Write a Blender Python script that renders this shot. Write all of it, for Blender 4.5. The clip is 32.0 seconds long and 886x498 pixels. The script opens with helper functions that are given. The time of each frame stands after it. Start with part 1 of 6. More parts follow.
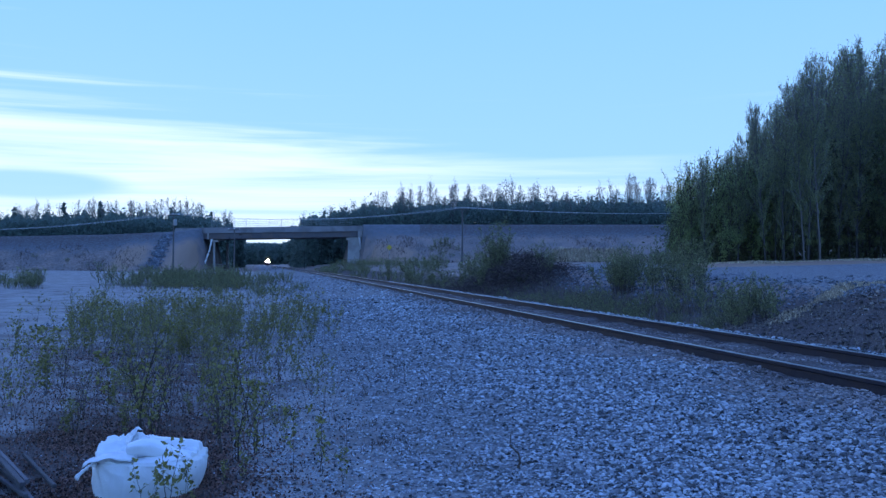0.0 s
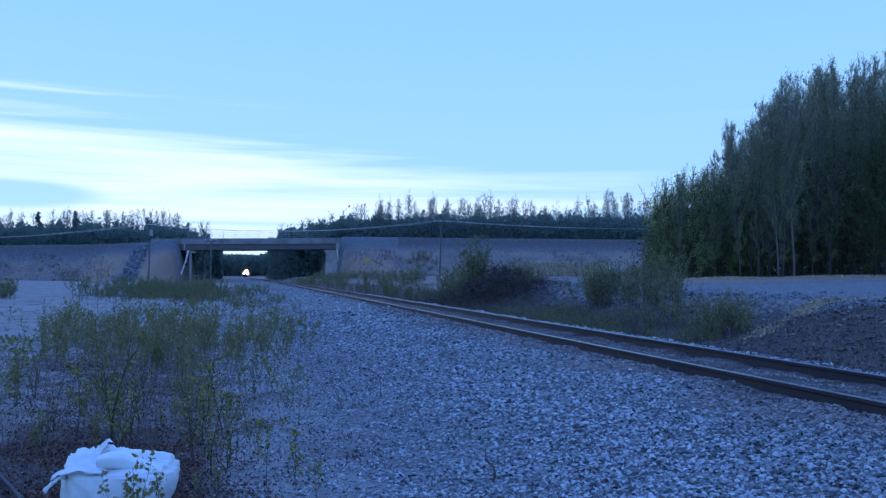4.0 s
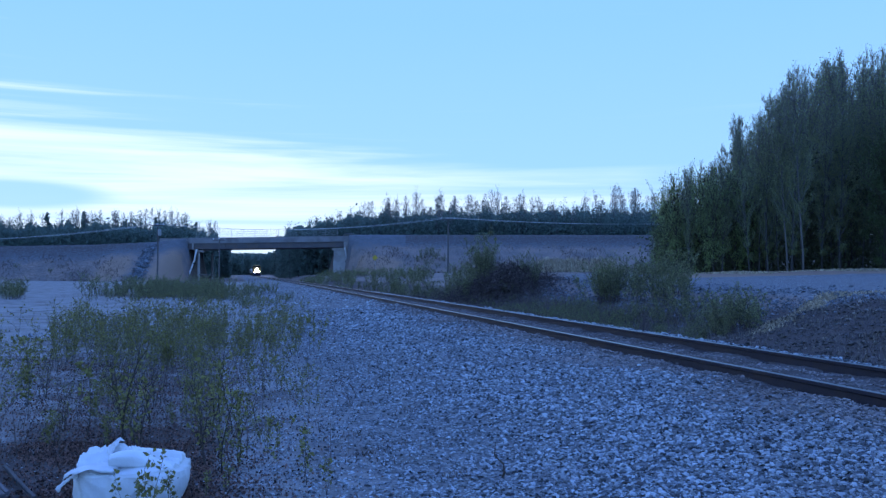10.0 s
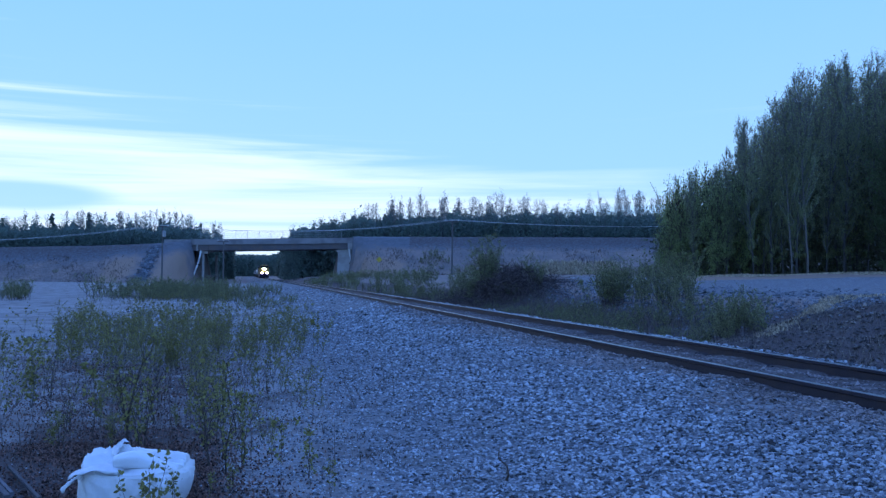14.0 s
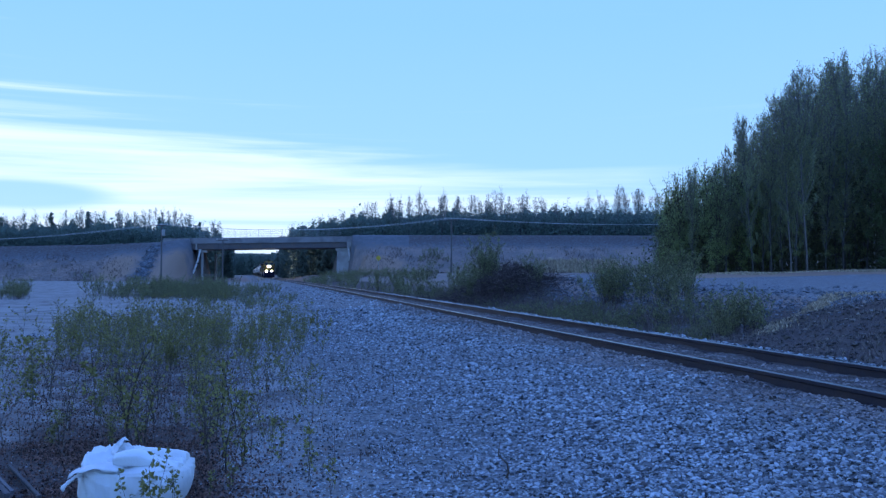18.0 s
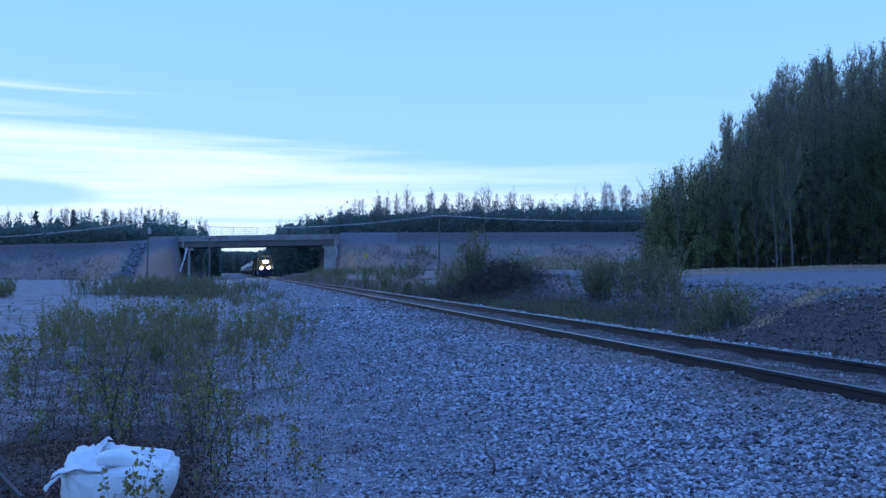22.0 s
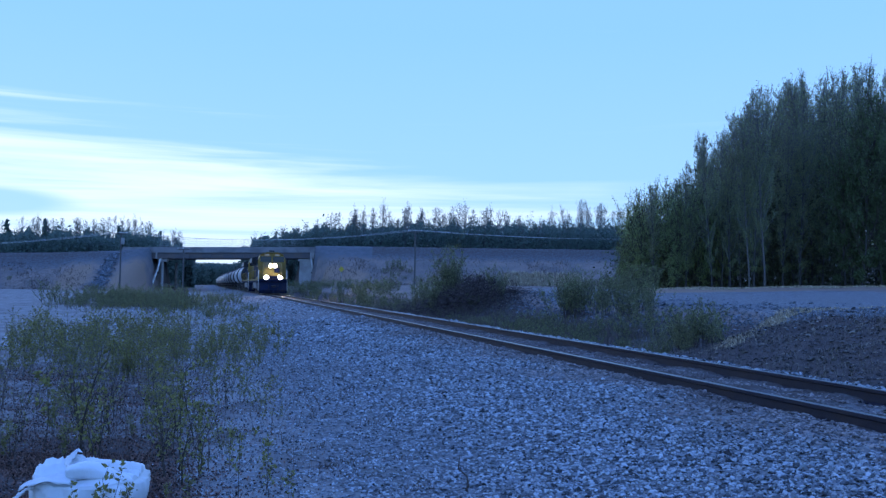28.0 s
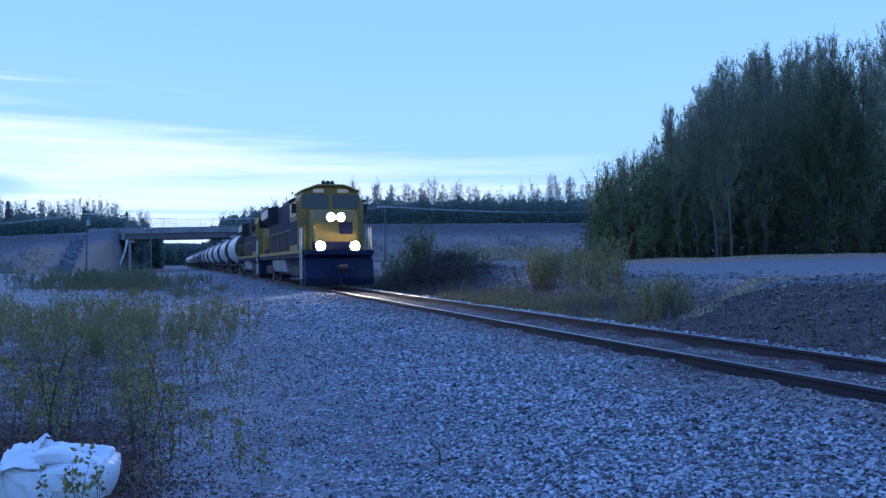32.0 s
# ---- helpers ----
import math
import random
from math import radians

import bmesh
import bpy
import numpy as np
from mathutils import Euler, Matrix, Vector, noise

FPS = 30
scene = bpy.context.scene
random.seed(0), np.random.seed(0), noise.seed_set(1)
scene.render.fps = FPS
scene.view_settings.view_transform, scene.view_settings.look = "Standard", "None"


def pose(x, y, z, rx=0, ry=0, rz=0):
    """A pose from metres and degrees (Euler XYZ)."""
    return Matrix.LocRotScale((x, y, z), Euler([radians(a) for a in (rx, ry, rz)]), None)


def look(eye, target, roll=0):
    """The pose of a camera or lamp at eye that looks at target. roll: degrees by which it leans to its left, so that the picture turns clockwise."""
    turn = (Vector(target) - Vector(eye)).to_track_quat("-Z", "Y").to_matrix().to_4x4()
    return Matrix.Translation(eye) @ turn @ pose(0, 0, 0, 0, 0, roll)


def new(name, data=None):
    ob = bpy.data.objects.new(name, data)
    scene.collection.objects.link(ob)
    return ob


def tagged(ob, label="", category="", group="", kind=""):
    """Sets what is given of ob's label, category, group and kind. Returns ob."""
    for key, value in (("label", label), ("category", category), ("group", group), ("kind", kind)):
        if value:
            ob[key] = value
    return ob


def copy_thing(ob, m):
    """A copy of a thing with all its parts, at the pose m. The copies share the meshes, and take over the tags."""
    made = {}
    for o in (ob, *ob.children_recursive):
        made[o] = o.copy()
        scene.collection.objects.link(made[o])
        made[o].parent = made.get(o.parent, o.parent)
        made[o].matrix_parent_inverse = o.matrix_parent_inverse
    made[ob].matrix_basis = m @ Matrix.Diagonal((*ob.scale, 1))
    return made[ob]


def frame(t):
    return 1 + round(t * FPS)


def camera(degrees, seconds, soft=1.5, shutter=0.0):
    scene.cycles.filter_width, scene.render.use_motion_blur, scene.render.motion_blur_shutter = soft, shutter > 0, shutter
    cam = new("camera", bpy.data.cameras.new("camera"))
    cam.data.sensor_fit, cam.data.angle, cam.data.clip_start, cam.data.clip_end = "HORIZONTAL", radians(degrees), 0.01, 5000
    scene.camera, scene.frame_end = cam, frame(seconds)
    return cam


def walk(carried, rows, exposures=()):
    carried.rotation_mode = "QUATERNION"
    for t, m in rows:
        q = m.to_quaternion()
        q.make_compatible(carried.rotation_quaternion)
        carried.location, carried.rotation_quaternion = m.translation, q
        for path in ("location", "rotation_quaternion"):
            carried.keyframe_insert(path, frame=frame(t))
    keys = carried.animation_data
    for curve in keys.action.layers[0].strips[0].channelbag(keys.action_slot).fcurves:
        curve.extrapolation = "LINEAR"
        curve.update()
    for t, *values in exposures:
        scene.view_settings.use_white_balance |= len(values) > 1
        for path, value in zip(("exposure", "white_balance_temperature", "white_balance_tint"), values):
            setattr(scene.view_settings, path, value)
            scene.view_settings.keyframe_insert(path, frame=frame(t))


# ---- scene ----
cam = camera(54, 32.0, soft=1.4)
EYE = 1.6
# seconds, yaw, pitch, roll in degrees, and the small sway of the eye in metres
SWAY = [
    (0, -0.000, 0.931, 0.000, 0.000, 0.000, 0.000),
    (0.5, 0.142, 0.906, -0.059, 0.001, 0.007, -0.002),
    (1, 0.182, 1.026, -0.132, 0.005, 0.003, -0.001),
    (1.5, 0.167, 1.223, -0.353, 0.006, 0.007, 0.001),
    (2, 0.190, 1.344, -0.184, 0.004, -0.002, -0.002),
    (2.5, 0.174, 1.388, -0.202, 0.002, -0.003, -0.003),
    (3, 0.145, 1.441, -0.333, 0.004, 0.003, 0.002),
    (3.5, -0.731, 1.650, -0.362, 0.011, 0.007, -0.004),
    (5.5, -2.040, 1.926, -0.627, 0.009, 0.004, -0.005),
    (6, -1.988, 1.949, -0.508, 0.006, 0.006, -0.007),
    (6.5, -1.953, 2.023, -0.556, 0.009, 0.002, -0.008),
    (7, -1.897, 1.794, -0.347, 0.009, 0.005, -0.008),
    (7.5, -1.712, 1.710, -0.343, 0.009, 0.003, -0.006),
    (8, -1.550, 1.670, -0.355, 0.004, 0.002, -0.006),
    (8.5, -1.365, 1.674, -0.280, 0.008, 0.003, -0.006),
    (9, -1.102, 1.738, -0.184, 0.007, -0.002, -0.005),
    (9.5, -0.933, 1.673, 0.034, 0.012, -0.006, -0.005),
    (10, -0.931, 1.614, 0.003, 0.010, -0.007, -0.004),
    (10.5, -0.872, 1.501, 0.033, -0.001, -0.001, -0.007),
    (11, -0.727, 1.476, -0.022, 0.010, -0.003, -0.004),
    (11.5, -0.661, 1.523, -0.028, 0.014, 0.002, -0.003),
    (12, -0.660, 1.766, 0.061, 0.009, -0.001, -0.005),
    (12.5, -0.660, 1.835, 0.072, 0.007, -0.011, -0.004),
    (13, -0.662, 1.782, 0.059, 0.007, -0.012, -0.004),
    (13.5, -0.716, 1.704, -0.014, 0.011, -0.009, -0.004),
    (14, -0.664, 1.746, -0.167, 0.007, -0.010, -0.002),
    (14.5, -0.677, 1.833, -0.257, 0.007, -0.002, -0.006),
    (16.5, -0.714, 1.521, -0.030, 0.009, -0.004, -0.005),
    (17, -0.712, 1.556, 0.102, 0.008, -0.003, -0.005),
    (17.5, -0.713, 1.632, 0.101, 0.011, -0.000, -0.001),
    (18, -0.714, 1.639, -0.051, 0.004, -0.008, -0.007),
    (18.5, -0.766, 1.616, -0.093, 0.011, 0.002, -0.006),
    (19, -0.824, 1.713, -0.017, 0.017, 0.007, -0.008),
    (19.5, -0.915, 1.776, 0.250, 0.022, -0.004, -0.005),
    (20, -1.130, 1.781, 0.091, 0.016, -0.001, -0.009),
    (20.5, -1.246, 1.601, -0.090, 0.012, 0.008, -0.008),
    (21, -1.348, 1.557, 0.036, 0.016, 0.009, -0.007),
    (21.5, -1.397, 1.515, 0.198, 0.016, 0.006, -0.009),
    (22, -1.527, 1.454, 0.174, 0.020, 0.006, -0.008),
    (22.5, -1.733, 1.359, 0.189, 0.020, 0.009, -0.008),
    (23, -1.973, 1.297, 0.025, 0.021, 0.018, -0.009),
    (23.5, -2.133, 1.300, -0.045, 0.018, 0.016, -0.009),
    (24, -2.288, 1.410, -0.192, 0.015, 0.016, -0.011),
    (24.5, -2.257, 1.508, -0.366, 0.017, 0.007, -0.009),
    (25, -2.302, 1.591, -0.458, 0.010, 0.002, -0.008),
    (25.5, -2.300, 1.611, -0.414, 0.014, 0.009, -0.008),
    (27.5, -2.901, 2.431, -0.671, 0.012, -0.009, -0.008),
    (28, -3.111, 2.453, -0.653, 0.012, -0.011, -0.007),
    (28.5, -3.263, 2.497, -0.546, 0.014, -0.012, -0.008),
    (29, -3.367, 2.532, -0.547, 0.017, -0.010, -0.009),
    (29.5, -3.530, 2.588, -0.521, 0.016, -0.013, -0.010),
    (30, -3.778, 2.349, -0.628, 0.016, -0.025, -0.009),
    (30.5, -4.224, 1.694, -1.401, 0.015, -0.008, -0.009),
    (31, -4.455, 1.196, -0.790, 0.015, -0.003, -0.006),
    (31.5, -4.687, 1.098, -0.573, 0.024, -0.007, -0.007),
    (32, -5.051, 0.857, 0.444, 0.029, -0.011, -0.005),
]


def aim(yaw, pitch, roll, x, y, z):
    return Matrix.Translation((x, y, EYE + z)) @ pose(0, 0, 0, 0, 0, yaw) @ pose(0, 0, 0, pitch) @ pose(0, 0, 0, 0, roll) @ pose(0, 0, 0, 90)


walk(cam, [(t, aim(*r)) for t, *r in SWAY], exposures=[(0, 0.31, 5330, 10), (32, 0.31, 5330, 10)])

# ---- light: dusk, the sun just gone behind the trees ahead ----
SUN_AZ = -24.0
world = bpy.data.worlds.new("dusk")
scene.world = world
world.use_nodes = True


def build_world():
    nt = world.node_tree
    nt.nodes.clear()
    N = nt.nodes.new
    L = nt.links.new
    out, bg = N("ShaderNodeOutputWorld"), N("ShaderNodeBackground")
    sky = N("ShaderNodeTexSky")
    sky.sky_type, sky.sun_disc = "NISHITA", False
    sky.sun_elevation, sky.sun_rotation = radians(4.0), radians(SUN_AZ)
    sky.air_density, sky.dust_density, sky.ozone_density = 1.0, 0.6, 3.0
    tc = N("ShaderNodeTexCoord")
    rot = N("ShaderNodeMapping")
    rot.inputs["Rotation"].default_value = (0, radians(9), 0)
    rot.inputs["Scale"].default_value = (1.4, 1.0, 40.0)
    L(tc.outputs["Generated"], rot.inputs["Vector"])
    n1 = N("ShaderNodeTexNoise")
    n1.inputs["Scale"].default_value, n1.inputs["Detail"].default_value, n1.inputs["Roughness"].default_value = 1.0, 7.0, 0.55
    n1.inputs["Distortion"].default_value = 0.6
    L(rot.outputs["Vector"], n1.inputs["Vector"])
    sep = N("ShaderNodeSeparateXYZ")
    L(tc.outputs["Generated"], sep.inputs["Vector"])
    # nearness to the place where the sun went down
    dot = N("ShaderNodeVectorMath")
    dot.operation = "DOT_PRODUCT"
    dot.inputs[1].default_value = (math.sin(radians(SUN_AZ)), math.cos(radians(SUN_AZ)), 0.02)
    L(tc.outputs["Generated"], dot.inputs[0])
    near = N("ShaderNodeMapRange")
    near.interpolation_type = "SMOOTHSTEP"
    for k, v in (("From Min", 0.36), ("From Max", 0.92)):
        near.inputs[k].default_value = v
    L(dot.outputs["Value"], near.inputs["Value"])
    # the cloud sheet lies low and falls towards the right
    tilt = N("ShaderNodeMath")
    tilt.operation = "MULTIPLY_ADD"
    tilt.inputs[1].default_value = 0.146
    L(sep.outputs["X"], tilt.inputs[0])
    L(sep.outputs["Z"], tilt.inputs[2])
    low = N("ShaderNodeMapRange")
    low.interpolation_type = "SMOOTHSTEP"
    for k, v in (("From Min", 0.2), ("From Max", 0.04), ("To Min", 0.0), ("To Max", 1.0)):
        low.inputs[k].default_value = v
    L(tilt.outputs["Value"], low.inputs["Value"])
    # streaks thin the sheet at its upper edge and leave it nearly whole below
    streak, m1, m2 = N("ShaderNodeMath"), N("ShaderNodeMapRange"), N("ShaderNodeMath")
    streak.operation, m2.operation = "MULTIPLY_ADD", "MULTIPLY"
    streak.inputs[1].default_value = 2.5
    L(n1.outputs["Fac"], streak.inputs[0])
    L(low.outputs["Result"], streak.inputs[2])
    m1.interpolation_type = "SMOOTHSTEP"
    for k, v in (("From Min", 1.5), ("From Max", 2.52), ("To Min", 0.0), ("To Max", 1.0)):
        m1.inputs[k].default_value = v
    L(streak.outputs["Value"], m1.inputs["Value"])
    # a long blue gap in the sheet, low over the woods
    gap, far = N("ShaderNodeMapping"), N("ShaderNodeVectorMath")
    gap.inputs["Location"].default_value, gap.inputs["Scale"].default_value = (4.75, 0, -5.1), (11.0, 0, 62.0)
    far.operation = "LENGTH"
    L(tc.outputs["Generated"], gap.inputs["Vector"])
    L(gap.outputs["Vector"], far.inputs[0])
    rim = N("ShaderNodeMapRange")
    rim.interpolation_type = "SMOOTHSTEP"
    for k, v in (("From Min", 0.65), ("From Max", 1.25), ("To Min", 0.05), ("To Max", 1.0)):
        rim.inputs[k].default_value = v
    L(far.outputs["Value"], rim.inputs["Value"])
    m3 = N("ShaderNodeMath")
    m3.operation = "MULTIPLY"
    L(m1.outputs["Result"], m3.inputs[0])
    L(rim.outputs["Result"], m3.inputs[1])
    L(m3.outputs["Value"], m2.inputs[0])
    L(near.outputs["Result"], m2.inputs[1])
    gain = N("ShaderNodeVectorMath")
    gain.operation = "MULTIPLY"
    gain.inputs[1].default_value = SKY_GAIN
    L(sky.outputs["Color"], gain.inputs[0])
    # twilight: pale towards the horizon, deep blue overhead
    grad = N("ShaderNodeValToRGB")
    r = grad.color_ramp
    r.elements[0].position, r.elements[0].color = 0.0, (*LOW_SKY, 1)
    r.elements[1].position, r.elements[1].color = 1.0, (*HIGH_SKY, 1)
    e = r.elements.new(0.28)
    e.color = (*MID_SKY, 1)
    L(sep.outputs["Z"], grad.inputs["Fac"])
    # away from the sunset the twilight is a deeper blue
    side = N("ShaderNodeMapRange")
    side.interpolation_type = "SMOOTHSTEP"
    for k, v in (("From Min", -0.6), ("From Max", 0.62)):
        side.inputs[k].default_value = v
    L(dot.outputs["Value"], side.inputs["Value"])
    cool = N("ShaderNodeMix")
    cool.data_type, cool.blend_type = "RGBA", "MIX"
    cool.inputs[6].default_value, cool.inputs[7].default_value = (0.84, 0.93, 1.04, 1), (1, 1, 1, 1)
    L(side.outputs["Result"], cool.inputs["Factor"])
    tone = N("ShaderNodeVectorMath")
    tone.operation = "MULTIPLY"
    L(grad.outputs["Color"], tone.inputs[0])
    L(cool.outputs[2], tone.inputs[1])
    veil = N("ShaderNodeVectorMath")
    veil.operation = "ADD"
    L(tone.outputs["Vector"], veil.inputs[1])
    L(gain.outputs["Vector"], veil.inputs[0])
    mix = N("ShaderNodeMix")
    mix.data_type = "RGBA"
    L(m2.outputs["Value"], mix.inputs["Factor"])
    L(veil.outputs["Vector"], mix.inputs[6])
    mix.inputs[7].default_value = CLOUD
    L(mix.outputs[2], bg.inputs["Color"])
    bg.inputs["Strength"].default_value = 1.0
    L(bg.outputs["Background"], out.inputs["Surface"])


SKY_GAIN = (0.003, 0.0035, 0.005)
LOW_SKY, MID_SKY, HIGH_SKY = (0.425, 0.62, 0.82), (0.306, 0.522, 0.84), (0.225, 0.385, 1.06)
CLOUD = (0.86, 0.91, 0.95, 1.0)
build_world()
sun = new("sun", bpy.data.lights.new("sun", "SUN"))
sun.data.energy, sun.data.angle, sun.data.color = 0.12, radians(30), (1.0, 0.95, 0.9)
sun.matrix_world = look((0, 0, 0), (-math.sin(radians(SUN_AZ)), -math.cos(radians(SUN_AZ)), -0.14))


# ---- materials ----
def material(name, color, rough=0.7, metal=0.0, vary=0.25, scale=6.0, bump=0.0, bump_scale=40.0, second=None, second_scale=1.2, spec=0.3, islands=False, objects=False, thin=0.0, spread=0.4):
    """A procedural surface: two scales of colour variation, fine relief, and a second colour in stains."""
    m = bpy.data.materials.new(name)
    m.use_nodes = True
    nt = m.node_tree
    N, L = nt.nodes.new, nt.links.new
    p = nt.nodes["Principled BSDF"]
    p.inputs["Roughness"].default_value, p.inputs["Metallic"].default_value, p.inputs["Specular IOR Level"].default_value = rough, metal, spec
    tc = N("ShaderNodeTexCoord")
    n1 = N("ShaderNodeTexNoise")
    n1.inputs["Scale"].default_value, n1.inputs["Detail"].default_value = scale, 5.0
    L(tc.outputs["Object"], n1.inputs["Vector"])
    dark = N("ShaderNodeMix")
    dark.data_type, dark.blend_type = "RGBA", "MIX"
    dark.inputs[6].default_value = (*[c * (1 - vary) for c in color], 1)
    dark.inputs[7].default_value = (*[min(1, c * (1 + vary)) for c in color], 1)
    L(n1.outputs["Fac"], dark.inputs["Factor"])
    col = dark.outputs[2]
    if second:
        n2 = N("ShaderNodeTexNoise")
        n2.inputs["Scale"].default_value, n2.inputs["Detail"].default_value = second_scale, 4.0
        L(tc.outputs["Object"], n2.inputs["Vector"])
        r = N("ShaderNodeMapRange")
        r.inputs["From Min"].default_value, r.inputs["From Max"].default_value = 0.48, 0.66
        L(n2.outputs["Fac"], r.inputs["Value"])
        mx = N("ShaderNodeMix")
        mx.data_type = "RGBA"
        L(r.outputs["Result"], mx.inputs["Factor"])
        L(col, mx.inputs[6])
        mx.inputs[7].default_value = (*second, 1)
        col = mx.outputs[2]
    if islands or objects:
        src = N("ShaderNodeNewGeometry") if islands else N("ShaderNodeObjectInfo")
        hv = N("ShaderNodeMapRange")
        hv.inputs["To Min"].default_value, hv.inputs["To Max"].default_value = 1 - spread, 1 + spread
        L(src.outputs["Random Per Island" if islands else "Random"], hv.inputs["Value"])
        sc = N("ShaderNodeVectorMath")
        sc.operation = "SCALE"
        L(col, sc.inputs[0])
        L(hv.outputs["Result"], sc.inputs["Scale"])
        col = sc.outputs["Vector"]
    L(col, p.inputs["Base Color"])
    if bump:
        n3 = N("ShaderNodeTexNoise")
        n3.inputs["Scale"].default_value, n3.inputs["Detail"].default_value = bump_scale, 4.0
        L(tc.outputs["Object"], n3.inputs["Vector"])
        b = N("ShaderNodeBump")
        b.inputs["Strength"].default_value, b.inputs["Distance"].default_value = bump, 0.02
        L(n3.outputs["Fac"], b.inputs["Height"])
        L(b.outputs["Normal"], p.inputs["Normal"])
    if thin:
        tr, ms = N("ShaderNodeBsdfTranslucent"), N("ShaderNodeMixShader")
        L(col, tr.inputs["Color"])
        ms.inputs["Fac"].default_value = thin
        L(p.outputs["BSDF"], ms.inputs[1])
        L(tr.outputs["BSDF"], ms.inputs[2])
        L(ms.outputs["Shader"], nt.nodes["Material Output"].inputs["Surface"])
    return m


def glow(name, color, strength):
    m = bpy.data.materials.new(name)
    m.use_nodes = True
    p = m.node_tree.nodes["Principled BSDF"]
    p.inputs["Base Color"].default_value = (*color, 1)
    p.inputs["Emission Color"].default_value = (*color, 1)
    p.inputs["Emission Strength"].default_value = strength
    return m


M_STONE = material("ballast_stone", (0.285, 0.3, 0.32), 0.85, vary=0.3, scale=14, islands=True, second=(0.225, 0.23, 0.24), second_scale=0.45, spread=0.88)
M_CRIB = material("stained_ballast", (0.235, 0.21, 0.2), 0.9, vary=0.35, scale=14, islands=True, second=(0.14, 0.12, 0.112), second_scale=0.8, spread=0.65)
M_ROCK = material("rip_rap", (0.15, 0.16, 0.175), 0.85, vary=0.35, scale=3, islands=True, bump=0.4, spread=0.5)
M_TIE = material("creosoted_wood", (0.065, 0.052, 0.045), 0.85, vary=0.45, scale=14, bump=0.5, objects=True)
M_RAIL = material("rusty_rail", (0.02, 0.018, 0.03), 0.62, vary=0.4, scale=12, bump=0.2, second=(0.032, 0.024, 0.03), second_scale=2.0)
M_HEAD = material("polished_rail", (0.2, 0.21, 0.23), 0.32, metal=0.9, vary=0.3, scale=9)
M_CONC = material("weathered_concrete", (0.42, 0.40, 0.38), 0.9, vary=0.2, scale=1.2, bump=0.3, second=(0.3, 0.28, 0.26), second_scale=0.35)
M_GIRD = material("girder_steel", (0.125, 0.115, 0.12), 0.65, vary=0.2, scale=0.8, second=(0.15, 0.125, 0.115), second_scale=0.5)
M_FENCE = material("galvanized_wire", (0.32, 0.33, 0.34), 0.5, metal=0.6, vary=0.1)
M_POLE = material("pole_wood", (0.13, 0.12, 0.115), 0.9, vary=0.3, scale=3, bump=0.3)
M_PIPE = material("white_painted_pipe", (0.7, 0.69, 0.66), 0.5, vary=0.12, scale=3, second=(0.5, 0.47, 0.42))
M_BARK = material("birch_bark", (0.07, 0.066, 0.064), 0.85, vary=0.5, scale=3.0, bump=0.3)
M_TWIG = material("brown_twig", (0.075, 0.06, 0.05), 0.85, vary=0.3, scale=5)
M_LEAF = material("young_leaf", (0.225, 0.215, 0.07), 0.55, vary=0.4, scale=1.5, islands=True, thin=0.4)
M_BUSH = material("willow_leaf", (0.205, 0.22, 0.105), 0.6, vary=0.4, scale=0.8, islands=True, thin=0.45)
M_BIRCH = material("birch_leaf", (0.27, 0.3, 0.15), 0.6, vary=0.3, scale=0.25, islands=True, thin=0.5, spread=0.3)
M_YOUNG = material("young_birch_leaf", (0.27, 0.33, 0.135), 0.6, vary=0.35, scale=0.4, islands=True, thin=0.55, spread=0.3)
M_ALDER = material("alder_leaf", (0.12, 0.155, 0.065), 0.6, vary=0.35, scale=0.4, islands=True, thin=0.4, spread=0.3)
# leaf colour darkened to carry the shade under the crowns
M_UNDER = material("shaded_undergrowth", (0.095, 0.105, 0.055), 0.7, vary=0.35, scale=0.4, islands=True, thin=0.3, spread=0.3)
M_SPRUCE = material("spruce_needle", (0.05, 0.075, 0.04), 0.65, vary=0.4, scale=0.3, islands=True, thin=0.15)
# far leaves paler and bluer: distance haze put into their colour
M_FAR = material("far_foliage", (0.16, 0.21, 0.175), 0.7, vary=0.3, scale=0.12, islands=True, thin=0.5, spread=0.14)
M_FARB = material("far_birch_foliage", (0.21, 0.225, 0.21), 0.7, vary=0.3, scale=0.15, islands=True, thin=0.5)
M_STRAW = material("dry_grass", (0.42, 0.35, 0.24), 0.85, vary=0.3, scale=2, islands=True)
M_HAY = material("grey_dead_stalk", (0.2, 0.175, 0.145), 0.9, vary=0.35, scale=1.2, islands=True, spread=0.5)
M_HEAP = material("rotten_brush", (0.08, 0.062, 0.057), 0.95, vary=0.4, scale=3, islands=True, spread=0.5)
M_BRUSH = material("dead_brush", (0.14, 0.112, 0.098), 0.9, vary=0.35, scale=4, islands=True)
M_LITTER = material("leaf_litter", (0.15, 0.092, 0.072), 0.85, vary=0.5, scale=4, islands=True, spread=0.9)
M_BAG = material("woven_bag", (0.8, 0.81, 0.82), 0.5, vary=0.07, scale=2.5, bump=0.25, bump_scale=60, second=(0.72, 0.72, 0.73), second_scale=3.0)
M_PLANK = material("grey_timber", (0.1, 0.095, 0.1), 0.85, vary=0.35, scale=5, bump=0.4, objects=True)
M_BLUE = material("deep_blue_paint", (0.016, 0.022, 0.055), 0.75, spec=0.1, vary=0.25, scale=2, second=(0.03, 0.03, 0.045), second_scale=0.8)
M_YELLOW = material("yellow_paint", (0.26, 0.175, 0.035), 0.6, vary=0.25, scale=2, second=(0.2, 0.14, 0.055), second_scale=0.9)
M_BLACK = material("sooty_black", (0.028, 0.027, 0.027), 0.7, vary=0.4, scale=3, bump=0.2)
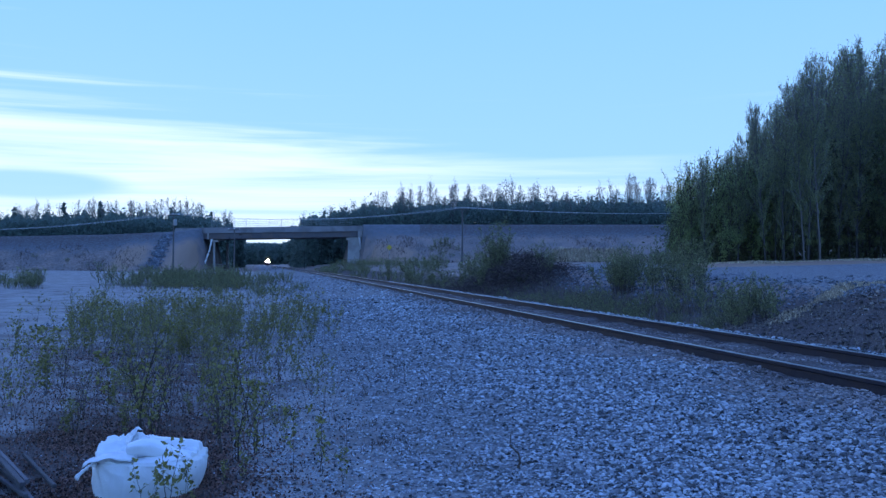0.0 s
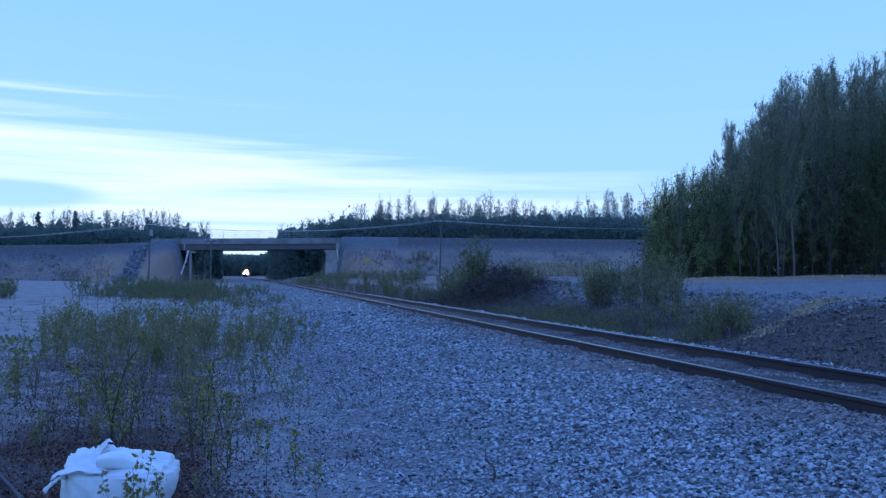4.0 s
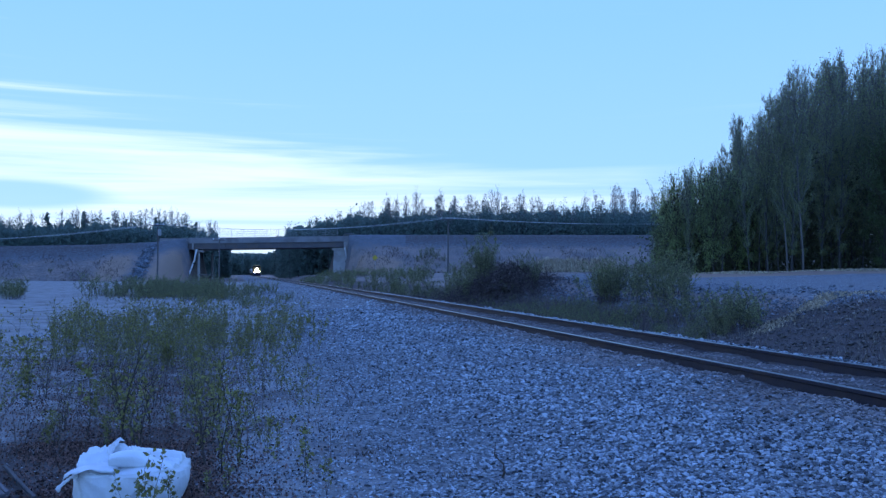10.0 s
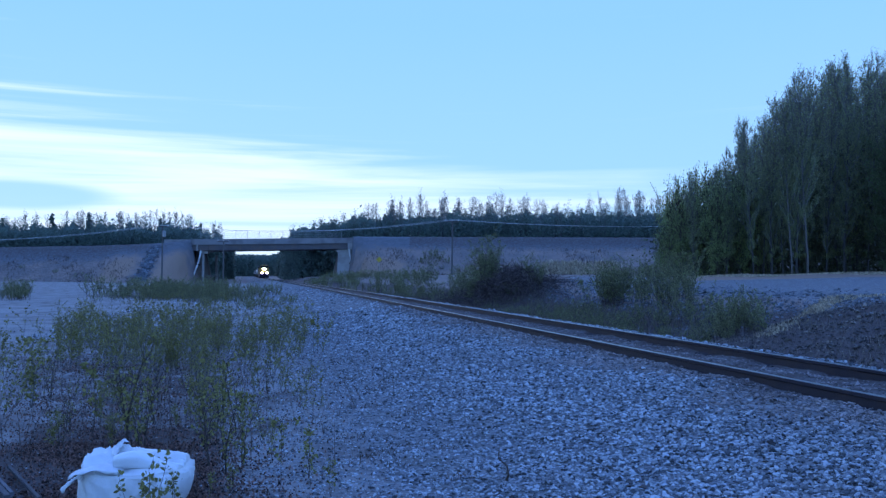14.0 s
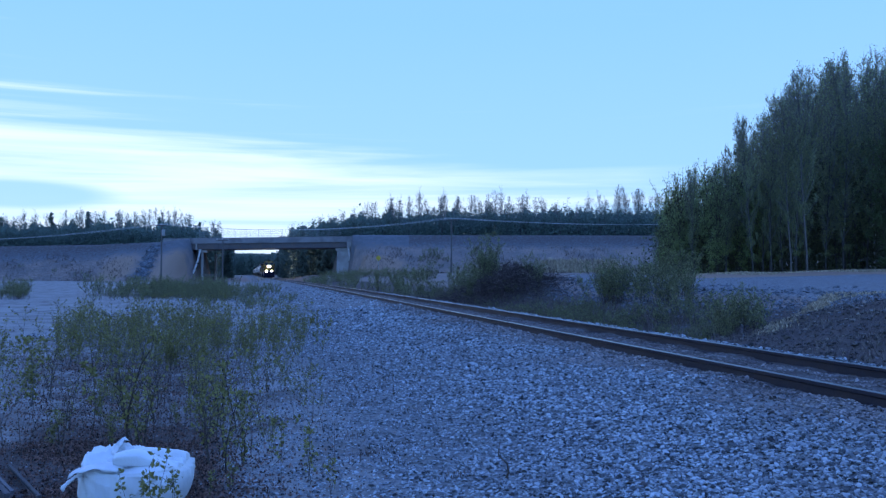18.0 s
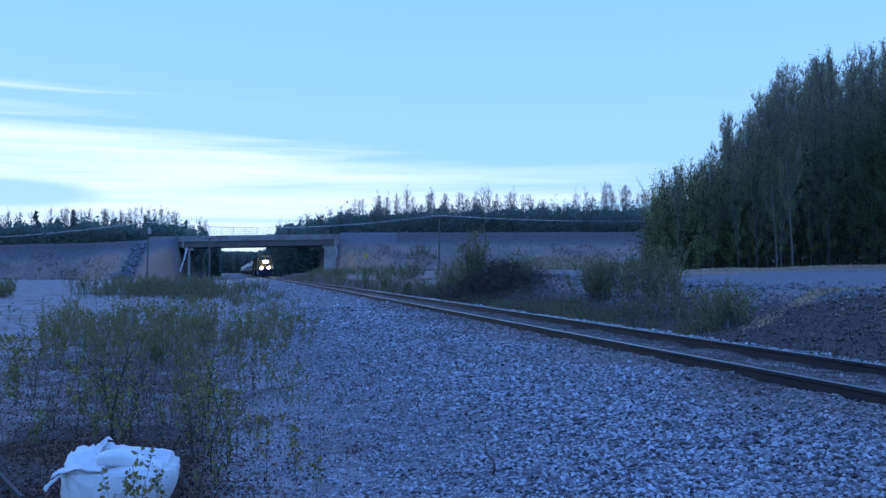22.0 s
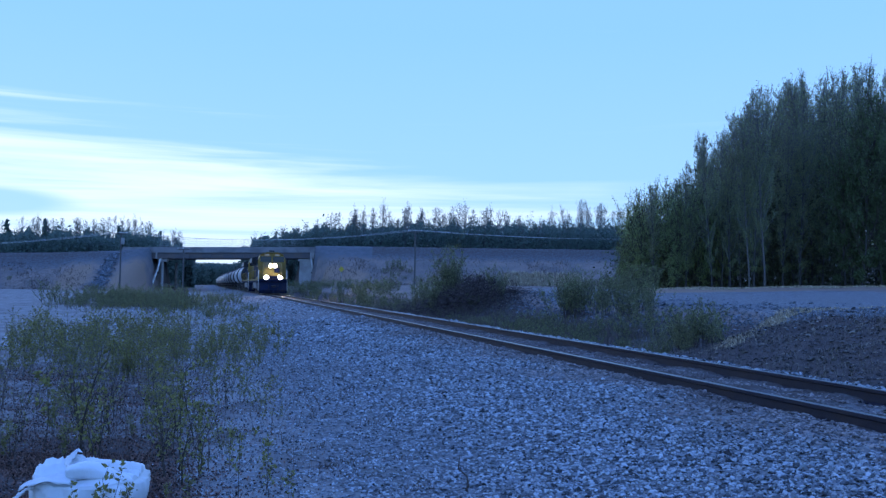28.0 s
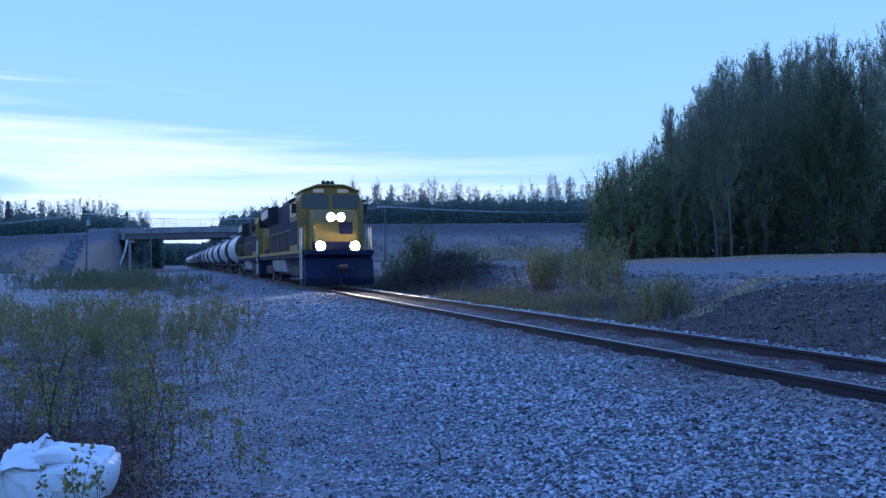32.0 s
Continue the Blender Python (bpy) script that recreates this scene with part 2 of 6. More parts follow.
M_TANK = material("white_tank_paint", (0.44, 0.455, 0.48), 0.5, vary=0.14, scale=0.7, second=(0.27, 0.26, 0.26), second_scale=0.9, spec=0.4)
M_DULL = material("dusty_grey_paint", (0.3, 0.3, 0.31), 0.6, vary=0.2, scale=1.5, second=(0.2, 0.18, 0.17), second_scale=0.9)
M_STEEL = material("worn_wheel_steel", (0.2, 0.19, 0.18), 0.4, metal=0.9, vary=0.2)
M_GLASS = material("dark_glass", (0.02, 0.025, 0.03), 0.08, vary=0.1, spec=0.6)
M_BOARD = glow("number_board", (0.3, 0.27, 0.21), 0.3)
M_LAMP = glow("headlight_lens", (1.0, 0.74, 0.42), 950.0)
M_TAIL = glow("tail_lamp", (0.9, 0.05, 0.03), 0.4)
M_CARLAMP = glow("car_headlamp", (1.0, 0.95, 0.85), 1.6)
M_CAR = material("grey_car_paint", (0.1, 0.12, 0.15), 0.4, metal=0.2, vary=0.1, spec=0.5)
M_TYRE = material("tyre_rubber", (0.02, 0.02, 0.02), 0.85, vary=0.2)
M_ASPH = material("asphalt", (0.055, 0.055, 0.06), 0.9, vary=0.25, scale=2, bump=0.2)
M_SIGN = material("yellow_sign", (0.5, 0.38, 0.05), 0.5, vary=0.05)
M_WIRE = material("aluminium_wire", (0.6, 0.62, 0.64), 0.5, metal=0.2, vary=0.05)
M_SOIL = material("dark_clods", (0.085, 0.076, 0.074), 0.95, vary=0.45, scale=3, islands=True, spread=0.8)
M_PALEBARK = material("pale_birch_bark", (0.13, 0.117, 0.105), 0.8, vary=0.4, scale=3.0, bump=0.3, second=(0.12, 0.11, 0.1), second_scale=2.5)
M_HAZEL = material("grey_twig", (0.15, 0.14, 0.14), 0.85, vary=0.3, scale=2)
M_PARA = material("stained_concrete", (0.26, 0.25, 0.25), 0.9, vary=0.2, scale=0.9, bump=0.2, second=(0.19, 0.18, 0.18), second_scale=0.4)
M_CHUTE = material("pale_rip_rap", (0.165, 0.18, 0.2), 0.85, vary=0.3, scale=1.5, islands=True)


# ---- mesh helpers ----
def part(name, bm, material, parent=None, label=""):
    """Links a bmesh, or a tuple of points and faces, as ONE mesh object under a thing or a part."""
    me = bpy.data.meshes.new(name)
    if isinstance(bm, tuple):
        me.from_pydata(bm[0], [], bm[1])
    else:
        bm.to_mesh(me)
        bm.free()
    me.materials.append(material)
    ob = new(name, me)
    if parent:
        ob.parent = parent
    if label:
        ob["label"] = label
    return ob


def share(name, me, parent=None, m=None):
    ob = new(name, me)
    if parent:
        ob.parent = parent
    if m is not None:
        ob.matrix_basis = m
    return ob


def thing(name, label, category, group="", kind="", at=None):
    e = new(name)
    e.empty_display_size = 0.2
    if at is not None:
        e.matrix_basis = at
    return tagged(e, label, category, group, kind)


def box(x0, x1, y0, y1, z0, z1, bevel=0.0, bm=None):
    bm = bm or bmesh.new()
    vs = bmesh.ops.create_cube(bm, size=1.0)["verts"]
    for v in vs:
        v.co = (x0 + (v.co.x + 0.5) * (x1 - x0), y0 + (v.co.y + 0.5) * (y1 - y0), z0 + (v.co.z + 0.5) * (z1 - z0))
    if bevel:
        bmesh.ops.bevel(bm, geom=list({e for v in vs for e in v.link_edges}), offset=bevel, segments=2, affect="EDGES")
    return bm


def prism(outline, axis, lo, hi, bevel=0.0, bm=None):
    """An outline of 2D points pulled along an axis: "x" takes (y, z), "y" takes (x, z), "z" takes (x, y)."""
    bm = bm or bmesh.new()

    def put(p, w):
        return {"x": (w, p[0], p[1]), "y": (p[0], w, p[1]), "z": (p[0], p[1], w)}[axis]
    a = [bm.verts.new(put(p, lo)) for p in outline]
    b = [bm.verts.new(put(p, hi)) for p in outline]
    n = len(a)
    fs = [bm.faces.new(a), bm.faces.new(b[::-1])]
    for i in range(n):
        fs.append(bm.faces.new((a[i], b[i], b[(i + 1) % n], a[(i + 1) % n])))
    bmesh.ops.recalc_face_normals(bm, faces=fs)
    if bevel:
        bmesh.ops.bevel(bm, geom=list({e for f in fs for e in f.edges}), offset=bevel, segments=1, affect="EDGES")
    return bm


def rod(points, radii, sides=6):
    """A tube through points, as points and faces."""
    vs, fs = [], []
    pts = [Vector(p) for p in points]
    for i, p in enumerate(pts):
        d = (pts[min(i + 1, len(pts) - 1)] - pts[max(i - 1, 0)]).normalized()
        s = d.orthogonal().normalized()
        q = d.cross(s)
        r = radii[i] if isinstance(radii, (list, tuple)) else radii
        for k in range(sides):
            w = 2 * math.pi * k / sides
            vs.append(tuple(p + (s * math.cos(w) + q * math.sin(w)) * r))
    for i in range(len(pts) - 1):
        for k in range(sides):
            a, b = i * sides + k, i * sides + (k + 1) % sides
            fs.append((a, b, b + sides, a + sides))
    fs.append(tuple(range(sides))[::-1])
    fs.append(tuple(range((len(pts) - 1) * sides, len(pts) * sides)))
    return vs, fs


def merge(pieces):
    vs, fs = [], []
    for v, f in pieces:
        o = len(vs)
        vs += v
        fs += [tuple(i + o for i in q) for q in f]
    return vs, fs


def wheel_bm(r, w, n=24, flange=0.0):
    """A wheel about the y axis with a rim and a hub."""
    prof = [(0.0, w * 0.35), (r * 0.22, w * 0.35), (r * 0.25, w * 0.12), (r * 0.75, w * 0.12), (r * 0.82, w * 0.5), (r, w * 0.5), (r, -w * 0.3)]
    if flange:
        prof += [(r + flange, -w * 0.32), (r + flange, -w * 0.5)]
    prof += [(r * 0.8, -w * 0.5), (0.0, -w * 0.5)]
    vs, fs = [], []
    for k in range(n):
        a = 2 * math.pi * k / n
        vs += [(p * math.cos(a), q, p * math.sin(a)) for p, q in prof]
    m = len(prof)
    for k in range(n):
        for i in range(m - 1):
            a, b = k * m + i, ((k + 1) % n) * m + i
            fs.append((a, a + 1, b + 1, b))
    return vs, fs


def smooth(ob):
    ob.data.polygons.foreach_set("use_smooth", [True] * len(ob.data.polygons))
    return ob


# ---- the plan: track line, levels ----
TH = radians(11.486)
TX, TY = 4.417, 10.0
RAIL_TOP = EYE - 1.084
TIE_TOP = RAIL_TOP - 0.185
ROAD_Y = 196.0          # centre line of the highway on its embankment
GAP = (-49.5, -20.6)    # opening under the bridge
ENDS = (-52.6, -17.2)   # where its girders end


BEND_A = np.arange(-200.0, 1500.0, 2.0)
BEND_U = np.cumsum(np.interp(BEND_A, [15, 125, 300, 360], [0, 0.0155, 0.0155, 0.009])) * 2.0
BEND_U -= np.interp(0.0, BEND_A, BEND_U)


def bend(a):
    """How far the track has swung to the left of its first straight line."""
    return np.interp(a, BEND_A, BEND_U)


def along(a, u=0.0, z=0.0):
    """A place a metres along the track and u metres to its right."""
    u = u - float(bend(a))
    return (TX - math.sin(TH) * a + math.cos(TH) * u, TY + math.cos(TH) * a + math.sin(TH) * u, z)


def spread_along(a, u):
    """The same for many places at once."""
    u = u - bend(a)
    return TX - math.sin(TH) * a + math.cos(TH) * u, TY + math.cos(TH) * a + math.sin(TH) * u


def track_uv(x, y):
    dx, dy = x - TX, y - TY
    a = -dx * math.sin(TH) + dy * math.cos(TH)
    return dx * math.cos(TH) + dy * math.sin(TH) + bend(a), a


def crest(x):
    return np.interp(x, [-400, -110, -96, -72, -59, -52, -18, 60, 400], [7.0, 7.2, 7.4, 7.85, 8.4, 9.2, 10.0, 10.0, 9.5])


def deck_line(x):
    return np.interp(x, [-60, -17], [8.95, 9.6])


def road_level(x):
    """The carriageway: on top of the bank, and dipping behind the parapets over the bridge."""
    w = np.interp(x, [-66, -54, -15, 6], [0, 1, 1, 0])
    return (1 - w) * (crest(x) + 0.06) + w * (deck_line(x) - 0.7)


def step(v, a, b):
    w = np.clip((v - a) / (b - a), 0, 1)
    return w * w * (3 - 2 * w)


def wavy(x, y, s):
    return np.sin(x * s + 1.3) * np.cos(y * s * 1.17 + 0.6) + 0.5 * np.sin(x * s * 2.3 + y * s * 1.9)


def ground_height(x, y):
    x, y = np.asarray(x, float), np.asarray(y, float)
    u, a = track_uv(x, y)
    left = np.interp(u, [-60, -30, -8, -4.6, -2.4, -1.55], [0.25, 0.0, 0.0, 0.1, 0.325, TIE_TOP + 0.07])
    w = u + 2.1 * (1 - step(y + 0.25 * wavy(x, y, 0.9), 18.6, 22.5)) * step(u, 2.2, 3.6)
    right = np.interp(w, [1.55, 1.85, 3.4, 4.8, 6.2, 8.8, 10.5, 34, 80], [TIE_TOP + 0.06, TIE_TOP + 0.03, -0.2, -0.22, 0.15, 1.05, 1.18, 1.75, 1.9])
    h = np.where(u < 0, left, right)
    bed = np.interp(np.abs(u), [0.6, 0.72, 0.95, 1.3], [TIE_TOP + 0.03, TIE_TOP + 0.045, TIE_TOP + 0.07, TIE_TOP + 0.07]) + 0.022 * wavy(x, y, 2.9) + 0.014 * wavy(y, x, 7.1)
    h = np.where(np.abs(u) < 1.55, bed, h)
    rough = step(np.abs(u), 1.6, 3.0)
    h = h + rough * (0.025 * wavy(x, y, 1.1) + 0.012 * wavy(y, x, 4.3))
    h = h + step(u, 3, 6) * 0.05 * wavy(x, y, 0.7) * (1 - step(u, 9, 12))
    h = h + step(u, 3.2, 4) * (1 - step(u, 6.2, 7)) * (1 - step(y, 20, 22)) * (0.05 * wavy(x, y, 2.6) + 0.03 * wavy(y, x, 5.3))
    # low windrow of dead grass along the wood
    h = h + (0.1 + 0.05 * wavy(x, y, 0.8)) * step(y, 50.5, 53.5) * (1 - step(y, 56, 60)) * step(x / np.maximum(y, 1), 0.25, 0.29)
    # mound under the brush heap
    bx, by = x - 3.6, y - 43.0
    h = h + 0.9 * np.exp(-(bx * bx / 9 + by * by / 14)) * step(u, 2.0, 4.0)
    # the highway bank, open under the bridge
    d = np.maximum(0, np.abs(y - ROAD_Y) - 7.0)
    bank = crest(x) - d / 1.85 + 0.12 * wavy(x, y, 0.35) * step(d, 0.5, 4)
    front = np.maximum(0, ROAD_Y - 7.0 - y)
    lo, hi = ENDS[0] + 0.2 + 0.12 * front, ENDS[1] - 0.5 + 0.14 * front
    out = np.maximum(np.maximum(lo - x, x - hi), 0)
    steep = np.interp(out, [0, 2.5], [1.1, 0.54])
    bank = np.minimum(bank, crest(x) - front * steep)
    back = np.maximum(0, y - ROAD_Y - 7.0)
    bank = np.minimum(bank, np.where((x > ENDS[0] - 9) & (x < ENDS[1] + 9) & (back > 0), -5, bank))
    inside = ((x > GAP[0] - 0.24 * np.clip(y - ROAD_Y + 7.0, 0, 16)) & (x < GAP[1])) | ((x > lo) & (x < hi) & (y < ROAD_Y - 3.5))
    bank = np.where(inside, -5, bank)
    bank = np.where(np.abs(y - ROAD_Y) < 6.0, np.minimum(bank, road_level(x) - 0.06), bank)
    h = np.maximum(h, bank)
    h = np.where(y > 230, np.maximum(h, 0.3), h)
    return h


def gz(x, y):
    return float(ground_height(x, y))


def ladder(stops):
    """Coordinates with a step that changes from stretch to stretch: (from, to, step) ..."""
    out = []
    for a, b, s in stops:
        out += list(np.arange(a, b - s * 0.3, s))
    out.append(stops[-1][1])
    return np.array(out)


def build_ground():
    xs = ladder([(-2500, -400, 150), (-400, -120, 14), (-120, -60, 3), (-60, GAP[0] - 0.1, 1.5), (GAP[0] - 0.1, GAP[0], 0.1), (GAP[0], GAP[1], 1.7), (GAP[1], GAP[1] + 0.1, 0.1),
                 (GAP[1] + 0.1, -9, 0.8), (-9, 14, 0.17), (14, 30, 0.6), (30, 90, 2), (90, 400, 14), (400, 2500, 150)])
    ys = ladder([(-200, -10, 12), (-10, 3, 0.8), (3, 26, 0.17), (26, 60, 0.5), (60, 160, 1.7), (160, 215, 1.0), (215, 260, 5), (260, 500, 20), (500, 4500, 250)])
    X, Y = np.meshgrid(xs, ys)
    Z = ground_height(X, Y)
    nx, ny = len(xs), len(ys)
    co = np.stack([X, Y, Z], -1).reshape(-1, 3)
    i = np.arange(nx * ny).reshape(ny, nx)
    f = np.stack([i[:-1, :-1], i[:-1, 1:], i[1:, 1:], i[1:, :-1]], -1).reshape(-1, 4)
    me = bpy.data.meshes.new("ground")
    me.from_pydata(co.tolist(), [], f.tolist())
    u, a = track_uv(X, Y)
    soft = wavy(X, Y, 0.5) * 0.4
    # crushed stone along the track and on the yard beside it
    gravel = step(u, -6.3, -4.6) * (1 - step(u, 2.0, 3.0))
    gravel = np.maximum(gravel, 0.45 * step(u, -7.5, -5.5) * (1 - step(u, 2, 3)))
    up = u + 2.1 * (1 - step(Y, 18.6, 22.5))
    gravel = np.maximum(gravel, step(up + soft, 8.0, 9.0) * (1 - step(u + soft * 2, 24, 28)) * (1 - step(Y, 120, 150)) * np.maximum(step(X / np.maximum(Y, 1), 0.13, 0.19), 1 - step(Y, 38, 50)))
    gravel = np.maximum(gravel, (Z > crest(X) - 0.35) * (Y > 185) * 0.6)
    # tan strip of dead grass along the wood
    verge = step(Y + soft * 1.5, 46.5, 49.5) * (1 - step(Y, 58, 61)) * step(X / np.maximum(Y, 1), 0.25, 0.29)
    gravel = gravel * (1 - verge)
    # dry grass on the bank, the ditch and the mound
    grass = step(u + soft, 2.6, 3.6) * (1 - step(u + soft, 8.0, 9.0))
    grass = np.maximum(grass, step(Y + soft * 6, 150, 170) * (1 - gravel))
    grass = np.maximum(grass, step(u + soft * 3, 26, 30) * (1 - gravel))
    grass = np.maximum(grass, step(u + soft, 6, 9) * (1 - gravel))
    # bare sandy places on the bank beside the bridge
    bare = np.exp(-(((X + 64.5) / 2.6) ** 2 + ((Y - 178.5) / 6.0) ** 2)) + np.exp(-(((X + 53.0) / 3.6) ** 2 + ((Y - 179.0) / 6.5) ** 2))
    bare = np.maximum(bare, 0.9 * np.exp(-(((X + 12) / 6.5) ** 2 + ((Y - 177) / 4.0) ** 2)))
    bare = np.clip(1.4 * bare * (1 + 0.5 * soft), 0, 1)
    low = np.clip((crest(X) - Z) / 8.0, 0, 1) * (Y > 168) * (Y < 190)
    tan = np.maximum(0.9 * bare, np.where(X > -18, 0.42, 0.3) * low * step(low, 0.25, 0.7))
    tan = np.maximum(tan, 0.95 * np.exp(-(((X - 30) / 8.5) ** 2 + ((Y - 176.2) / 3.0) ** 2)))
    grass = np.maximum(grass, 0.8 * step(-u, 17, 24) * step(Y, 40, 60) * step(wavy(X, Y, 0.13), 0.2, 0.6))
    # the pale access road that runs to the foot of the bank
    lane = np.exp(-((X / np.maximum(Y, 1) - np.interp(Y, [20, 35, 60, 120, 180], [-0.56, -0.5, -0.445, -0.43, -0.435])) / np.interp(Y, [20, 60, 180], [0.07, 0.05, 0.034])) ** 4) * step(Y, 18, 26) * (1 - step(Y, 168, 172))
    grass = grass * (1 - lane)
    # dark litter under the saplings and in the wood
    dark = np.exp(-(((X + 4.0) / 2.6) ** 2 + ((Y - 10.0) / 6.0) ** 2)) * (0.55 + 0.5 * soft)
    dark = np.maximum(dark, 0.8 * np.exp(-(((X + 3.2) / 1.7) ** 2 + ((Y - 7.4) / 1.5) ** 2)))
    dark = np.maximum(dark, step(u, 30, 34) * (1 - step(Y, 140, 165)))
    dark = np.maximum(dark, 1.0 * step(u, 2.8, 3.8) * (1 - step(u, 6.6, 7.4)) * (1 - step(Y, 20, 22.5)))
    dark = np.maximum(dark, np.exp(-(((X + 19) / 9) ** 2 + ((Y - 66) / 9) ** 2)) * 0.8)
    dark = np.maximum(dark, 0.3 * np.clip(1.25 - (crest(X) - Z) / 5.0, 0, 1) * (Y > 165) * (Y < 230) * np.where(X < -60, 1.9, np.where(X > -5, 1.9, 1.0)) * (1 - bare))
    dark = np.maximum(dark, 0.4 * (X < -55) * (Y > 168) * (Y < 195) * (1 - bare))
    scree = np.clip(1.15 - (crest(X) - Z) / np.where(X < -52, 5.2, 4.2) + 0.2 * soft, 0, 1) * (Y > 165) * (Y < 230) * (1 - 0.8 * bare)
    dark = np.maximum(dark, 0.6 * (1 - step(np.abs(u + 0.1 * soft), 1.0, 1.5)))
    dark = np.maximum(dark, 0.72 * np.exp(-((X / np.maximum(Y, 1) + 0.35) / 0.155) ** 4) * step(Y + soft * 2, 3.4, 5.8) * (1 - step(Y, 8.5, 11.0)))
    dark = np.maximum(dark, 0.48 * np.exp(-((X / np.maximum(Y, 1) + 0.33) / 0.19) ** 4) * step(Y, 7.0, 9.0) * (1 - step(Y, 20, 26)))
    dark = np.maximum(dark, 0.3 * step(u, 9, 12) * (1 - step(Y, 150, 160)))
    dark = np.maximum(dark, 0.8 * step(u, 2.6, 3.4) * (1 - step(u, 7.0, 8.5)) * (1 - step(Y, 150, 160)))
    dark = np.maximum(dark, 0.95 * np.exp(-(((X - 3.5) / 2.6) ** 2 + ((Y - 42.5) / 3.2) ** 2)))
    tan = np.maximum(tan, 0.95 * verge)
    dark = dark * (1 - 0.85 * verge)
    dark = dark * (1 - lane)
    zone = np.stack([gravel, grass, np.clip(dark, 0, 1), np.clip(tan, 0, 1)], -1).reshape(-1)
    at = me.color_attributes.new("zone", "FLOAT_COLOR", "POINT")
    at.data.foreach_set("color", zone.astype(np.float32))
    at = me.color_attributes.new("cover", "FLOAT_COLOR", "POINT")
    at.data.foreach_set("color", np.stack([scree, 0 * scree, 0 * scree, 0 * scree], -1).reshape(-1).astype(np.float32))
    me.materials.append(ground_material())
    ob = smooth(new("ground", me))
    return tagged(ob, "gravel yard, ditch, dry grass banks and wood floor", "ground", kind="structure")


def ground_material():
    m = bpy.data.materials.new("earth_and_gravel")
    m.use_nodes = True
    nt = m.node_tree
    N, L = nt.nodes.new, nt.links.new
    p = nt.nodes["Principled BSDF"]
    p.inputs["Roughness"].default_value, p.inputs["Specular IOR Level"].default_value = 0.92, 0.15
    geo, at = N("ShaderNodeNewGeometry"), N("ShaderNodeAttribute")
    at.attribute_name = "zone"
    sep = N("ShaderNodeSeparateColor")
    L(at.outputs["Color"], sep.inputs["Color"])

    def noise_at(scale, detail=5.0, rough=0.6):
        n = N("ShaderNodeTexNoise")
        n.inputs["Scale"].default_value, n.inputs["Detail"].default_value, n.inputs["Roughness"].default_value = scale, detail, rough
        L(geo.outputs["Position"], n.inputs["Vector"])
        return n.outputs["Fac"]

    def cells(scale):
        v = N("ShaderNodeTexVoronoi")
        v.inputs["Scale"].default_value = scale
        L(geo.outputs["Position"], v.inputs["Vector"])
        return v

    def blend(f, a, b):
        x = N("ShaderNodeMix")
        x.data_type = "RGBA"
        L(f, x.inputs["Factor"])
        for s, c in ((6, a), (7, b)):
            if isinstance(c, tuple):
                x.inputs[s].default_value = (*c, 1)
            else:
                L(c, x.inputs[s])
        return x.outputs[2]

    def sharpen(f, lo, hi):
        r = N("ShaderNodeMapRange")
        r.inputs["From Min"].default_value, r.inputs["From Max"].default_value = lo, hi
        L(f, r.inputs["Value"])
        return r.outputs["Result"]

    def edge(weight, f):
        # a zone with a ragged border
        a = N("ShaderNodeMath")
        a.operation = "ADD"
        L(weight, a.inputs[0])
        s = N("ShaderNodeMath")
        s.operation = "MULTIPLY_ADD"
        L(f, s.inputs[0])
        s.inputs[1].default_value, s.inputs[2].default_value = 0.9, -0.45
        L(s.outputs["Value"], a.inputs[1])
        return sharpen(a.outputs["Value"], 0.35, 0.65)

    fine, mid, wide = noise_at(26), noise_at(2.2), noise_at(0.25)
    pebbles = cells(22.0)
    sand = blend(fine, (0.25, 0.235, 0.22), (0.38, 0.37, 0.355))
    sand = blend(sharpen(wide, 0.45, 0.7), sand, (0.27, 0.255, 0.24))
    patch = noise_at(0.9, 6.0, 0.65)
    sand = blend(sharpen(patch, 0.46, 0.62), sand, (0.19, 0.17, 0.155))
    gcol = N("ShaderNodeMapRange")
    L(pebbles.outputs["Color"], gcol.inputs["Value"])
    # gravel bed toned dark: shade in the gaps between loose stones is painted in
    stone = blend(gcol.outputs["Result"], (0.08, 0.08, 0.082), (0.3, 0.305, 0.31))
    stone = blend(sharpen(mid, 0.52, 0.75), stone, (0.2, 0.19, 0.175))
    straw = blend(patch, (0.17, 0.135, 0.115), (0.36, 0.285, 0.235))
    straw = blend(sharpen(wide, 0.42, 0.62), straw, (0.19, 0.165, 0.15))
    straw = blend(sharpen(mid, 0.55, 0.85), straw, (0.16, 0.155, 0.115))
    mould = blend(fine, (0.055, 0.046, 0.042), (0.145, 0.12, 0.108))
    col = blend(edge(sep.outputs["Green"], mid), sand, straw)
    col = blend(edge(at.outputs["Alpha"], patch), col, blend(fine, (0.24, 0.17, 0.12), (0.36, 0.265, 0.19)))
    over = N("ShaderNodeAttribute")
    over.attribute_name = "cover"
    oversep = N("ShaderNodeSeparateColor")
    L(over.outputs["Color"], oversep.inputs["Color"])
    col = blend(edge(oversep.outputs["Red"], patch), col, blend(patch, (0.085, 0.09, 0.098), (0.2, 0.2, 0.205)))
    col = blend(edge(sep.outputs["Red"], mid), col, stone)
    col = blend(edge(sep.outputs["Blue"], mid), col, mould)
    L(col, p.inputs["Base Color"])
    b1, b2 = N("ShaderNodeBump"), N("ShaderNodeBump")
    b1.inputs["Strength"].default_value, b1.inputs["Distance"].default_value = 0.7, 0.03
    b2.inputs["Strength"].default_value, b2.inputs["Distance"].default_value = 0.6, 0.03
    L(fine, b1.inputs["Height"])
    L(pebbles.outputs["Distance"], b2.inputs["Height"])
